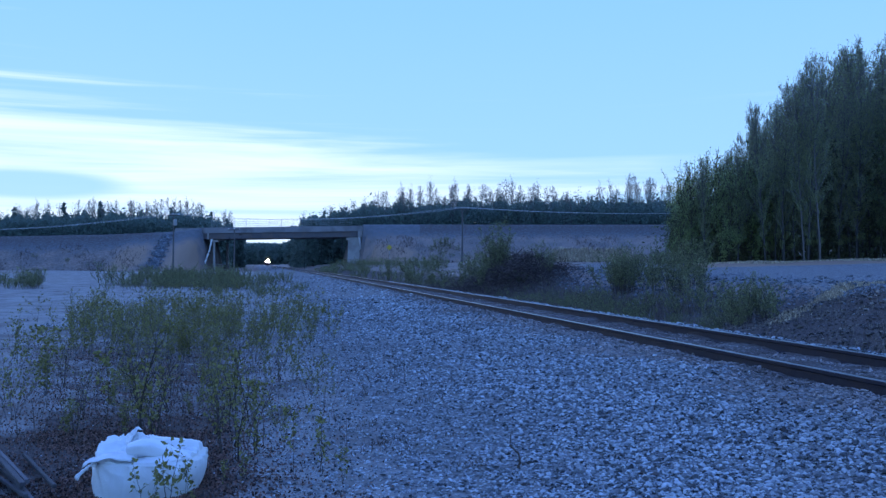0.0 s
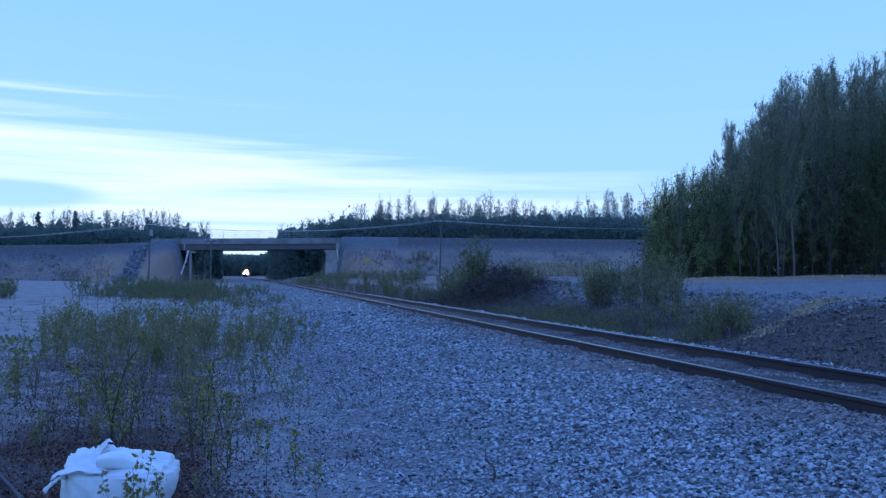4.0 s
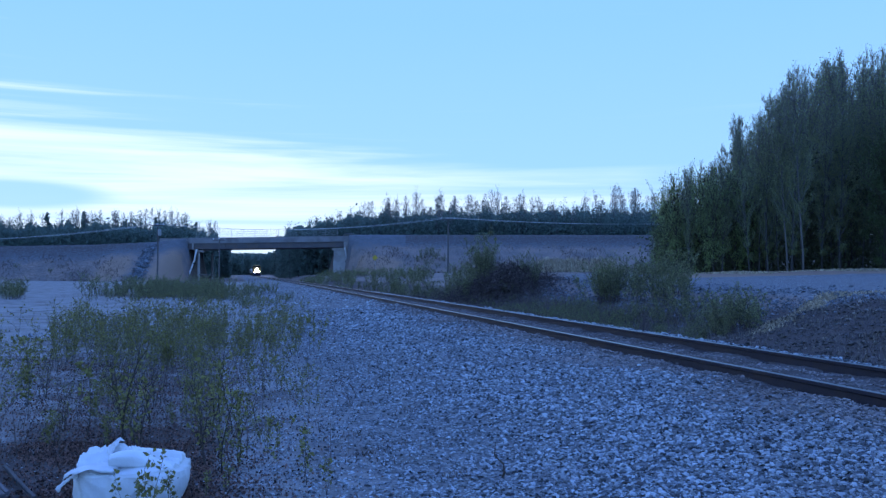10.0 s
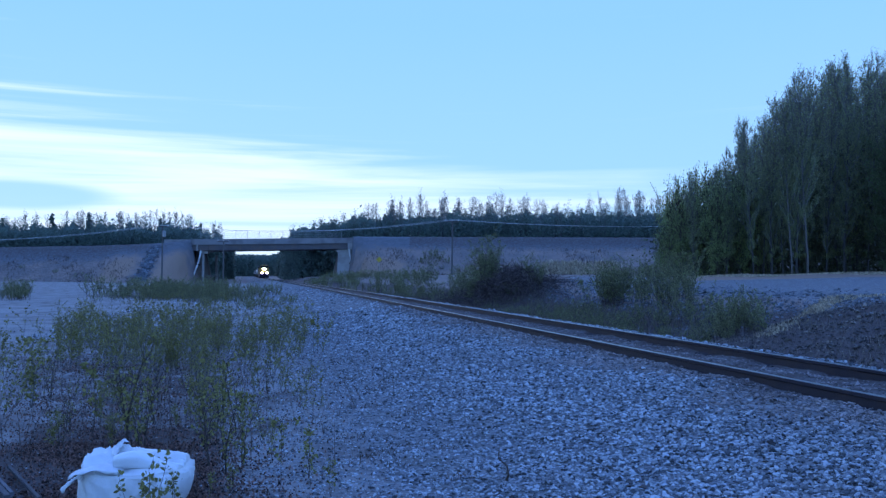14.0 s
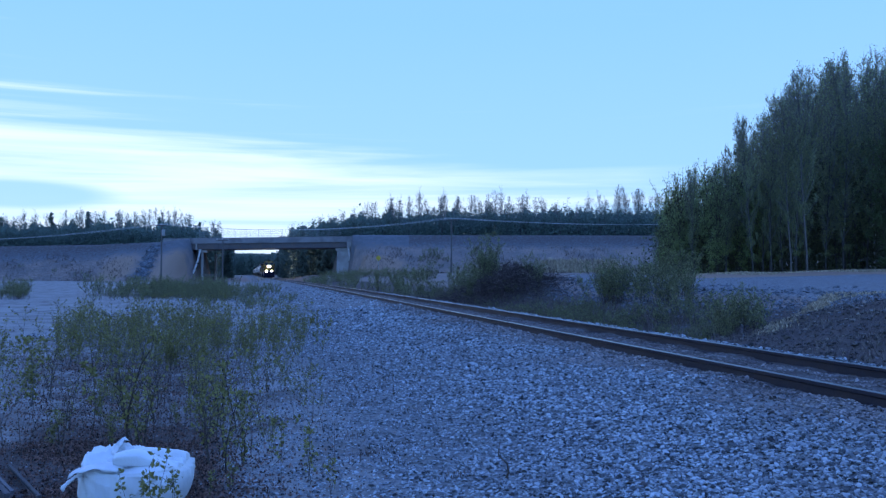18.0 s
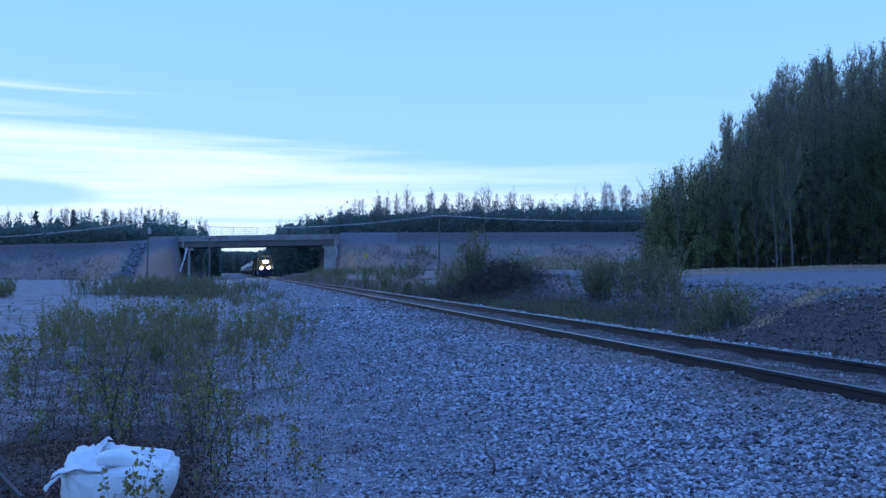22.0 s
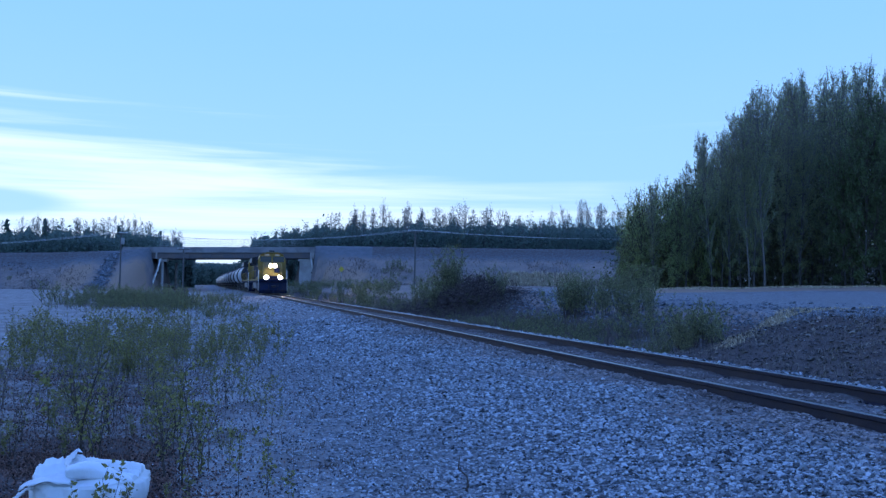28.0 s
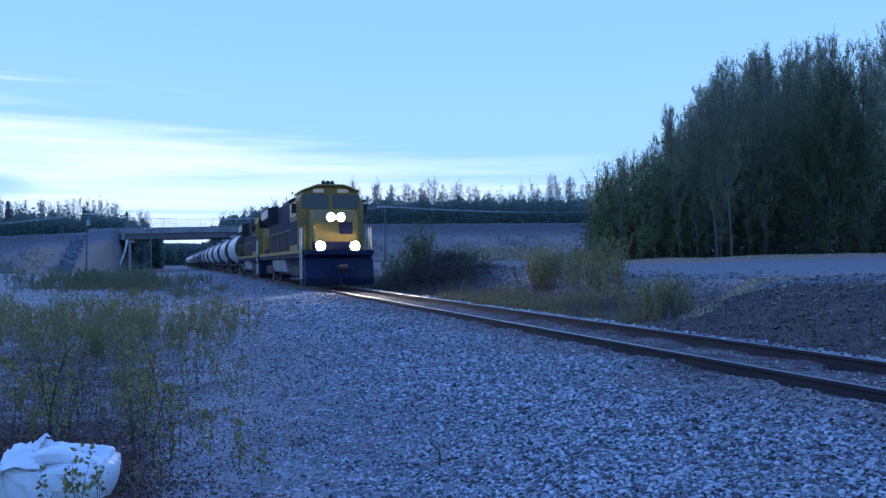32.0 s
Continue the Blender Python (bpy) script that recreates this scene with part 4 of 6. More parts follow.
def build_plants():
    rnd = random.Random(11)
    # saplings in the yard
    sap = [plant("sapling", "young birch sapling with sparse fresh green leaves", "sapling", "saplings in the yard", 20 + i, 1.0, 3 + i % 3, 440, 0.0205, 0.11, M_LEAF, M_HAZEL, 9, 0.0045, 0.5) for i in range(7)]
    bare = [plant("sapling", "young dark-stemmed sapling with few leaves yet", "sapling", "saplings in the yard", 30 + i, 1.0, 3 + i % 2, 110, 0.02, 0.09, M_LEAF, M_TWIG, 9, 0.0072, 0.4) for i in range(4)]
    spots = []
    # the thicket: between 9 and 26 metres off, left of the gravel
    while len(spots) < 180:
        y = rnd.triangular(9.0, 28.0, 18.0)
        x = rnd.uniform(-0.43, -0.13) * y
        if y < 11.0 and rnd.random() < 0.3:
            continue
        e = ((x / y + 0.295) / 0.15) ** 2 + ((y - 18) / 9.0) ** 2
        if rnd.random() > 1.3 - 0.6 * e:
            continue
        spots.append((x, y))
    for _ in range(24):
        y = rnd.uniform(7.6, 12.5)
        spots.append((rnd.uniform(-0.46, -0.15) * y, y))
    for x, y in spots:
        place(rnd.choice(bare if y < 12.5 and rnd.random() < 0.5 else sap), x, y, rnd.uniform(0, 6.28), rnd.uniform(0.4, 1.2) * (0.72 if y < 12 else 1.0))
    big = [plant("sapling", "young balsam sapling with a few large fresh leaves", "sapling", "saplings in the yard", 40 + i, 1.0, 1 + i % 2, 80, 0.038, 0.04, M_LEAF, M_TWIG, 6, 0.006, 0.2) for i in range(4)]
    for x, y, s in ((-4.85, 10.6, 1.45), (-6.4, 13.0, 1.2), (-5.9, 10.9, 1.0), (-4.4, 8.9, 0.95), (-1.3, 9.5, 0.6), (-2.5, 9.0, 0.85)):
        place(rnd.choice(sap), x, y, rnd.uniform(0, 6.28), s)
    for x, y, s in ((-1.85, 7.9, 0.85), (-2.02, 8.1, 0.8), (-1.75, 8.15, 0.75), (-0.9, 6.45, 0.5), (-1.13, 6.5, 0.52), (-3.35, 8.6, 0.85), (-2.75, 8.3, 0.8), (-0.72, 6.2, 0.4), (-1.38, 6.1, 0.36), (-1.5, 5.95, 0.3), (-1.68, 5.35, 0.66), (-1.8, 5.3, 0.5), (-1.58, 5.38, 0.56), (-0.98, 6.9, 0.4), (-1.3, 7.2, 0.42)):
        place(rnd.choice(big), x, y, rnd.uniform(0, 6.28), s)
    stout = [plant("sapling", "young sapling with dark stems and fresh green leaves", "sapling", "saplings in the yard", 50 + i, 1.0, 2, 105, 0.03, 0.05, M_LEAF, M_TWIG, 8, 0.0082, 0.25) for i in range(3)]
    for x, y, s in ((-1.62, 6.85, 0.72), (-1.5, 7.05, 0.66), (-1.78, 7.1, 0.78), (-2.75, 7.85, 1.1), (-2.62, 8.0, 0.9), (-1.9, 8.6, 0.8), (-2.3, 9.4, 0.95)):
        place(rnd.choice(stout), x, y, rnd.uniform(0, 6.28), s)
    for s in stout + bare:
        discard(s)
    for s in big:
        discard(s)
    for s in sap:
        discard(s)
    # willow bushes
    wil = [plant("willow_bush", "low leafy willow bush with many thin stems", "bush", "willow bushes", 60 + i, 1.5, 15, 900, 0.045, 0.75, M_BUSH, M_TWIG, 7, 0.010, 0.6) for i in range(4)]
    for _ in range(150):
        b, y = rnd.triangular(-0.4055, -0.165, -0.295), rnd.uniform(50, 84)
        x = b * y
        if track_uv(x, y)[0] > -3.2:
            continue
        place(rnd.choice(wil), x, y, rnd.uniform(0, 6.28), rnd.uniform(0.35, 1.0) * (0.75 if y < 58 else 1.0) * rnd.choice((0.7, 1.0, 1.25)))
    for _ in range(34):
        b, y = rnd.uniform(-0.5614, -0.4665), rnd.uniform(52, 80)
        place(rnd.choice(wil), b * y, y, rnd.uniform(0, 6.28), rnd.uniform(0.45, 1.0))
    for _ in range(22):
        b, y = rnd.uniform(-0.2593, -0.1553), rnd.uniform(39, 51)
        x = b * y
        if track_uv(x, y)[0] < -3.4:
            place(rnd.choice(wil), x, y, rnd.uniform(0, 6.28), rnd.uniform(0.2, 0.42))
    # along the far side of the track, towards the bridge
    spots = []
    for _ in range(90):
        x, y, _z = along(rnd.uniform(42, 160), rnd.uniform(3.4, 10.5))
        spots.append((x, y, rnd.uniform(0, 6.28), rnd.uniform(0.6, 1.15)))
    grown_together("trackside_scrub", "low olive willow scrub along the far side of the track", wil, spots)
    # the ditch beside the track
    for x, y, s in ((6.65, 34, 1.0), (7.1, 33, 1.1), (8.1, 35, 0.9), (7.39, 36, 1.0), (7.91, 30, 1.0), (8.68, 31, 1.1), (8, 27, 0.75), (7.34, 20.5, 0.75), (7.25, 21, 0.8), (7.38, 20, 0.6), (7.02, 28, 0.6),
                     (7.56, 23, 0.55), (7.03, 26, 0.6), (7.81, 25, 0.7), (14.92, 58, 0.9), (16.05, 64, 1.0)):
        place(rnd.choice(wil), x, y, rnd.uniform(0, 6.28), s)
    spots = []
    for _ in range(120):
        x, y, _z = along(9 + 37 * rnd.random(), rnd.uniform(2.9, 5.8))
        spots.append((x, y, rnd.uniform(0, 6.28), rnd.uniform(0.25, 0.6) * (0.75 if y < 26 else 0.7 if y > 33 else 1.0)))
    grown_together("ditch_scrub", "low tangled willow shoots in the ditch", wil, spots)
    # scrub on the highway bank
    for x, y, s in ((-2.09, 178, 1.2), (-0.87, 179, 1.5), (0.25, 180, 1.7), (1.57, 179, 1.5), (2.88, 178, 1.1), (-0.08, 177, 1.2), (30.89, 173.5, 0.7), (31.79, 173.5, 0.6), (34.72, 173.5, 0.7), (35.62, 173.5, 0.5), (28.27, 174, 0.5),
                     (43.57, 176, 0.9), (11.23, 180, 0.8), (14.23, 181, 0.7), (20.47, 179, 0.8), (1.83, 176, 0.7), (-76.8, 178, 0.8), (-84.68, 180, 0.7), (-69.07, 176, 0.7)):
        place(rnd.choice(wil), x, y, rnd.uniform(0, 6.28), s)
    for s in wil:
        discard(s)
    tall = [plant("tall_willow", "tall thin willow clump growing from a heap of dead brush", "bush", "tall willows", 80 + i, 3.5, 15, 2400, 0.05, 0.4, M_BUSH, M_TWIG, 8, 0.013, 0.14) for i in range(3)]
    for x, y, s in ((2.73, 42, 0.92), (2.51, 43, 0.85), (3.05, 43, 0.7), (2.23, 44, 0.62), (1.49, 45, 0.5), (1.02, 46, 0.45), (1.76, 41, 0.5), (4.67, 42, 0.45), (5.01, 41, 0.45), (4.4, 44, 0.4), (3.83, 45, 0.4), (6.72, 34, 0.5), (6.82, 33, 0.56), (7.16, 33, 0.5), (7.91, 35, 0.4), (7.88, 30, 0.42), (7.93, 29, 0.42), (8.58, 30, 0.36), (8.3, 28, 0.4), (7.21, 21.5, 0.3), (7.34, 21, 0.36), (7.41, 20.5, 0.32), (7.57, 31, 0.42), (16.02, 60, 0.45), (15.87, 58, 0.5), (-3.66, 60, 0.4), (-2.41, 58, 0.45), (-0.86, 55, 0.42)):
        place(rnd.choice(tall), x, y, rnd.uniform(0, 6.28), s)
    for s in tall:
        discard(s)


build_plants()


def build_forest():
    rnd = random.Random(5)
    kinds = [birch("birch_tree", "tall slim birch with a thin dark spring crown", "wood beside the yard", 100 + i, 14.5, 6200, 0.066, 1.9, M_BIRCH, 0.1 if i < 4 else 0.25, 44, bark=M_PALEBARK if i == 4 else None) for i in range(5)]
    kinds.append(spruce("spruce_tree", "dark narrow spruce among birches", "wood beside the yard", 120, 12.5, 2.0, 16, M_SPRUCE))
    low = [birch("young_birch", "bushy young birch at the edge of the wood", "wood beside the yard", 130 + i, 6.5, 5600, 0.075, 2.2, M_YOUNG, 0.03, 44, M_TWIG, 5) for i in range(2)]
    alder = birch("alder_tree", "bushy dark green alder at the corner of the wood", "wood beside the yard", 140, 10.0, 11000, 0.075, 2.6, M_ALDER, 0.03, 50, M_TWIG, 6)
    # the outline of the wood by bearing, both in thousandths of the distance
    def top_at(b):
        return np.interp(b, [257.3, 270.3, 309.3, 335.3, 367.8, 400.3, 445.7, 484.7, 595.2, 790.1], [39.6, 78.6, 124.1, 143.6, 179.3, 205.3, 245.6, 247.6, 280.1, 296.3])
    n = 0
    while n < 88:
        b, y = rnd.uniform(270.3, 757.6) if rnd.random() < 0.5 else rnd.uniform(335.3, 614.7), rnd.uniform(57, 92)
        x = b * y / 1000
        h = top_at(b) * y / 1000 + EYE - gz(x, y)
        h = min(h, 27) * rnd.uniform(0.8, 1.05)
        if h < 3:
            continue
        k = rnd.choice(kinds[:4] if h > 7 and b > 387.3 else kinds[:4] * 3 + kinds[5:] if h > 7 else kinds[-1:] + low * 2)
        size = {"birch_tree": 14.5, "spruce_tree": 12.5, "young_birch": 6.5}[k.name.split(".")[0]]
        place(k, x, y, rnd.uniform(0, 6.28), h / size)
        n += 1
    # slim birches that step down along its near end
    for i in range(15):
        b, y = 305 + 12.5 * i + rnd.uniform(-4, 4), rnd.uniform(58, 74)
        h = (top_at(b) * y / 1000 + EYE - gz(b * y / 1000, y)) * rnd.uniform(0.93, 1.06)
        place(rnd.choice(kinds[:4]), b * y / 1000, y, rnd.uniform(0, 6.28), h / 14.5)
    for x, y, s in ((16.96, 62, 0.75), (17.19, 60, 0.95), (18.47, 61, 1.0), (19.07, 58, 0.9), (21.29, 60, 1.0), (18.48, 66, 0.9), (24.4, 63, 0.8), (16.88, 64, 0.5), (19.89, 63, 1.1), (21.19, 62, 1.0), (22.83, 61, 0.8)):
        place(rnd.choice(low), x, y, rnd.uniform(0, 6.28), s)
    for x, y, s in ((29.85, 57, 0.9), (30.51, 55.5, 1.2), (32.89, 57, 1.25), (33.03, 55.5, 0.95)):
        place(alder, x, y, rnd.uniform(0, 6.28), s)
    discard(alder)
    for x, y, s in ((23.04, 55.5, 0.8), (23.87, 55.0, 0.9)):
        place(kinds[4], x, y, 1.0, s)
    for k in kinds + low:
        discard(k)


build_forest()


def build_far_woods():
    rnd = random.Random(8)
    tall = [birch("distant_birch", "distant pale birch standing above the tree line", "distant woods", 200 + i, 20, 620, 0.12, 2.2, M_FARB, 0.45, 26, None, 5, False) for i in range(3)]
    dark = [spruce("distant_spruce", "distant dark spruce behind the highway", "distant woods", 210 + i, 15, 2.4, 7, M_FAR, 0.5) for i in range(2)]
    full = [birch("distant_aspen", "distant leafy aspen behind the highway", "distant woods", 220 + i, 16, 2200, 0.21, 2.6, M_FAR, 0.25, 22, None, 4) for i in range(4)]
    size = {"distant_birch": 20, "distant_spruce": 15, "distant_aspen": 16}

    # bearing and rise over the eye in thousandths of the distance
    def put(b, y, rise, k):
        x = b * y / 1000
        base = gz(x, y)
        h = rise * y / 1000 + EYE - base
        place(k, x, y, rnd.uniform(0, 6.28), h / size[k.name.split(".")[0]])
    mix = full * 3 + dark
    # dark wall of the wood: left of the bridge and right of it
    for b in np.arange(-548.4, -241.71, 6.498):
        t = np.interp(b, [-548.4, -444.4, -379.5, -288.5, -262.5, -241.7], [58.5, 57.2, 60.4, 58.5, 52, 44.8])
        put(b + rnd.uniform(-3.2, 3.2), rnd.uniform(228, 262), t - rnd.triangular(-16, 5, -2), rnd.choice(mix))
    for b in np.arange(-163.7, 354.79, 5.848):
        t = np.interp(b, [-165, -145.5, -93.6, -54.6, 23.4, 270.3], [47.4, 54.6, 64.3, 68.9, 72.8, 72.8])
        put(b + rnd.uniform(-3.2, 3.2), rnd.uniform(222, 262), t - rnd.triangular(-15, 5, -2), rnd.choice(mix))
    # birches that rise above it
    for b in (-504, -497, -490, -484, -480, -476, -470, -465, -452, -437, -424, -412, -406, -398, -390, -387, -373, -359, -354, -344, -338, -330, -325, -321, -311, -307, -303, -298, -295, -285, -281, -253, -248, -245):
        put(b, rnd.uniform(235, 250), np.interp(b, [-509.4, -463.9, -392.5, -353.5, -321, -285.3, -249.5], [58.5, 72.1, 75.4, 72.8, 76.7, 75.4, 62.4]) - rnd.uniform(-1.3, 3.9), rnd.choice(tall))
    for b in [*np.arange(-153.3, -80.61, 7.147), *np.arange(-80.6, 328.79, 4.548)]:
        put(b + rnd.uniform(-2.6, 2.6), rnd.uniform(228, 255), np.interp(b, [-153.3, -119.6, -87.1, -54.6, -25.3, 29.9, 78.6, 140.4, 185.8, 211.8, 270.3], [61.1, 67.6, 79.3, 87.1, 97.5, 93.6, 98.8, 88.4, 96.2, 106.6, 93.6]) - rnd.choice((-1.3, 2, 5, 9, 13, 17)), rnd.choice(tall))
    # seen through the opening of the bridge
    for b in np.arange(-271.6, -227.41, 3.899):
        put(b, rnd.uniform(232, 270), rnd.uniform(40.9, 27.3), rnd.choice(mix))
    for b in np.arange(-233.9, -171.51, 5.198):
        y = rnd.uniform(540, 600)
        put(b, y, rnd.uniform(24, 20.1), rnd.choice(mix))
    for b in np.arange(-174.1, -93.61, 4.548):
        put(b, rnd.uniform(240, 300), rnd.uniform(42.9, 33.1), rnd.choice(mix))
    for k in full:
        discard(k)
    for k in tall + dark:
        discard(k)
    # undergrowth that closes the wood below the crowns
    rng = np.random.default_rng(3)
    c = []
    for b0, b1, n in ((-561.4, -241.7, 42000), (-165, 361.3, 78000)):
        b, y = rng.uniform(b0, b1, n), rng.uniform(226, 268, n)
        t = np.interp(b, [-561.4, -444.4, -379.5, -288.5, -262.5, -241.7, -165, -145.5, -93.6, -54.6, 23.4, 361.3], [51.3, 50.7, 52.6, 51.3, 44.8, 40.9, 43.5, 50.7, 59.8, 63, 67.6, 67.6])
        t = t - 2.6 * np.sin(b * 0.17) - 1.3 * np.sin(b * 0.57 + 1)
        for wide, high in ((15.0, 3.9), (5.85, 3.25)):
            cell = np.floor(b / wide)
            peak = np.abs(np.sin(cell * 12.9898 + 4.1) * 43758.5453) % 1.0
            t = t - high * 0.3 + high * peak * np.sqrt(np.clip(1 - (2 * (b / wide - cell) - 1) ** 2, 0, 1))
        zt = (t + 0.65 - rng.exponential(1.95, n) * rng.choice((-1, 1, 1), n)) / 1000 * y + EYE
        w = rng.uniform(0, 1, n)
        c.append(np.stack([b * y / 1000, y, np.where(w < 0.25, 0.4 + w / 0.25 * 8.5, 8.5 + (w - 0.25) / 0.75 * (zt - 8.5))], 1))
    for b0, b1, y0, y1, rise, n in ((-271.6, -227.4, 238, 275, 27.3, 6000), (-175.4, -87.1, 238, 290, 37.7, 12000)):
        y = rng.uniform(y0, y1, n)
        x = rng.uniform(b0, b1, n) * y / 1000
        zt = (rise - 2.6 * np.sin(x * 0.35) - 1.95 * np.sin(x * 0.9)) / 1000 * y + EYE
        c.append(np.stack([x, y, 0.4 + rng.uniform(0, 1, n) ** 0.9 * zt], 1))
    y = rng.uniform(560, 620, 26000)
    x = rng.uniform(-252.8, -145.5, 26000) * y / 1000
    zt = (21.4 + np.sin(x * 0.35) + 0.8 * np.sin(x * 0.9)) / 1000 * y + EYE
    far = np.stack([x, y, 0.4 + rng.uniform(0, 1, 26000) * zt], 1)
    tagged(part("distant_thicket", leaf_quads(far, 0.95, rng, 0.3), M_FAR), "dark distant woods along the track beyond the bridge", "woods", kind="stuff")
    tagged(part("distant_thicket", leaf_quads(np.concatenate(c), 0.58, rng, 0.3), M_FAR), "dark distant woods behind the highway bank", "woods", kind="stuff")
    # low leaves inside the wood, in the shade-darkened leaf colour
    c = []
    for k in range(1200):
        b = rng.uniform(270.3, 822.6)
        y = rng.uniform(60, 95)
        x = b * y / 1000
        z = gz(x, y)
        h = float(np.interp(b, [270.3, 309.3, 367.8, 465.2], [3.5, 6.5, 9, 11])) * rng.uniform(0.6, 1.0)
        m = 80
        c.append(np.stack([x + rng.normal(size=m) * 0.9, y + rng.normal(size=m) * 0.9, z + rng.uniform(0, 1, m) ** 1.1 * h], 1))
    tagged(part("undergrowth", leaf_quads(np.concatenate(c), 0.17, rng, 0.3), M_UNDER), "undergrowth between the trunks, the wood's shade put into its colour", "undergrowth", kind="stuff")


build_far_woods()


# ---- stones, litter, grass ----
def stone_field(name, label, material, seed, spots, sizes, flat=0.7):
    """Loose angular stones as one mesh: a squashed, knocked-about octahedron with cut corners each."""
    rng = np.random.default_rng(seed)
    base = np.array([(1, 0, 0), (0.2, 1, 0.1), (-1, 0.1, 0), (-0.1, -1, 0), (0.1, 0.1, 0.9), (0.55, 0.6, 0.65), (-0.6, 0.5, 0.6), (-0.55, -0.6, 0.6), (0.6, -0.55, 0.55)])
    faces = [(0, 5, 8), (0, 1, 5), (1, 6, 5), (1, 2, 6), (2, 7, 6), (2, 3, 7), (3, 8, 7), (3, 0, 8), (5, 4, 8), (6, 4, 5), (7, 4, 6), (8, 4, 7)]
    n = len(spots)
    w = rng.uniform(0, 2 * math.pi, n)
    r = base[None] * (1 + rng.normal(size=(n, 9, 3)) * 0.27)
    r = r * (sizes[:, None, None] * np.stack([rng.uniform(0.7, 1.3, n), rng.uniform(0.6, 1.0, n), rng.uniform(0.5, 1.0, n) * flat], 1)[:, None, :])
    tip = rng.normal(size=n) * 0.35
    x, z = r[..., 0].copy(), r[..., 2].copy()
    r[..., 0] = x * np.cos(tip)[:, None] - z * np.sin(tip)[:, None]
    r[..., 2] = x * np.sin(tip)[:, None] + z * np.cos(tip)[:, None]
    x, y = r[..., 0].copy(), r[..., 1].copy()
    r[..., 0] = x * np.cos(w)[:, None] - y * np.sin(w)[:, None]
    r[..., 1] = x * np.sin(w)[:, None] + y * np.cos(w)[:, None]
    v = (r + spots[:, None, :]).reshape(-1, 3)
    f = (np.array(faces)[None] + (np.arange(n) * 9)[:, None, None]).reshape(-1, 3)
    me = bpy.data.meshes.new(name)
    me.from_pydata(v.tolist(), [], f.tolist())
    me.materials.append(material)
    return tagged(new(name, me), label, "stones", kind="stuff")


def build_stones():
    rng = np.random.default_rng(2)
    # ballast and yard gravel between the camera's yard and the rails
    n = 170000
    y = 3.4 + 30 * rng.random(n) ** 1.75
    x = rng.uniform(-0.24, 0.66, n) * y
    u, a = track_uv(x, y)
    keep = (u > -6.9) & (u < -0.85) & (rng.random(n) < np.interp(u, [-6.9, -5.2, -4, -1], [0.25, 0.6, 1, 1]))
    x, y, u = x[keep], y[keep], u[keep]
    s = np.interp(u, [-6.9, -5, -3.5, -1], [0.0085, 0.0112, 0.015, 0.0156]) * np.interp(y, [8, 25], [1, 1.7]) * np.clip(rng.lognormal(0, 0.35, len(x)), 0.4, 1.8)
    z = ground_height(x, y) + s * 0.15
    stained = u > -1.75 + 0.35 * wavy(x, y, 1.3) + 0.25 * rng.normal(size=len(x))
    stone_field("track_ballast", "loose grey crushed stones beside the railway track", M_STONE, 6, np.stack([x, y, z], 1)[~stained], s[~stained], 1.0)
    stone_field("stained_ballast", "brown-stained stones over the ends of the ties", M_CRIB, 25, np.stack([x, y, z - 0.006], 1)[stained], s[stained], 1.0)
    n = 14000
    x, y = rng.uniform(-3.5, 6.5, n), rng.uniform(-5.0, 4.4, n)
    u, a = track_uv(x, y)
    keep = (u > -6.9) & (u < -0.85) & (y < 3.4 + 0.5 * rng.random(n)) & (rng.random(n) < np.interp(u, [-6.9, -5.2, -4, -1], [0.25, 0.6, 1, 1]))
    x, y, u = x[keep], y[keep], u[keep]
    s = 0.024 * rng.lognormal(0, 0.35, len(x))
    stone_field("yard_ballast", "loose grey crushed stones on the yard", M_STONE, 22, np.stack([x, y, ground_height(x, y)], 1), s, 0.9)
    n = 14000
    a = -3 + 50 * rng.random(n) ** 1.5
    u = 0.9 + 1.7 * rng.random(n) ** 1.4
    x, y = spread_along(a, u)
    s = 0.022 * rng.lognormal(0, 0.35, n)
    stone_field("shoulder_ballast", "pale crushed stones on the far shoulder of the track", M_STONE, 23, np.stack([x, y, ground_height(x, y) + s * 0.2], 1), s, 1.0)
    n = 32000
    a = -3 + 62 * rng.random(n) ** 1.7
    u = rng.uniform(-1.5, 1.3, n)
    s = 0.0165 * rng.lognormal(0, 0.3, n)
    x, y = spread_along(a, u)
    z = ground_height(x, y) + s * 0.1
    ok = (np.abs(np.abs(u) - 0.7525) > 0.1)
    stone_field("cribbing_stones", "brown-stained stones between the railway ties", M_CRIB, 7, np.stack([x, y, z], 1)[ok], s[ok])
    n = 13000
    y = 24 + 66 * rng.random(n) ** 1.3
    a = y - 10
    u = -12 + 11 * rng.random(n)
    x, y = spread_along(a, u)
    s = 0.03 * rng.lognormal(0, 0.4, n)
    stone_field("yard_gravel", "grey gravel of the yard beside the track", M_STONE, 21, np.stack([x, y, ground_height(x, y)], 1), s, 0.9)
    # pebbles on the sandy yard
    n = 6000
    y = 4.5 + 22 * rng.random(n) ** 1.6
    x = rng.uniform(-0.56, -0.1, n) * y
    s = 0.011 * np.clip(rng.lognormal(0, 0.45, n), 0.4, 2.0) * np.where((x < -0.2 * y) & (y < 11), 0.6, 1.0)
    stone_field("yard_pebbles", "small pale pebbles on the sandy yard", M_STONE, 8, np.stack([x, y, ground_height(x, y) + s * 0.2], 1), s)
    # rocks on the bank below the upper yard
    n = 9500
    a, u = rng.uniform(6, 37, n), rng.normal(7.7, 1.2, n)
    x, y = spread_along(a, u)
    s = 0.034 * np.clip(rng.lognormal(0, 0.55, n), 0.3, 2.4) * np.where((y < 21.5) & (u < 6.9), 0.6, 1.0)
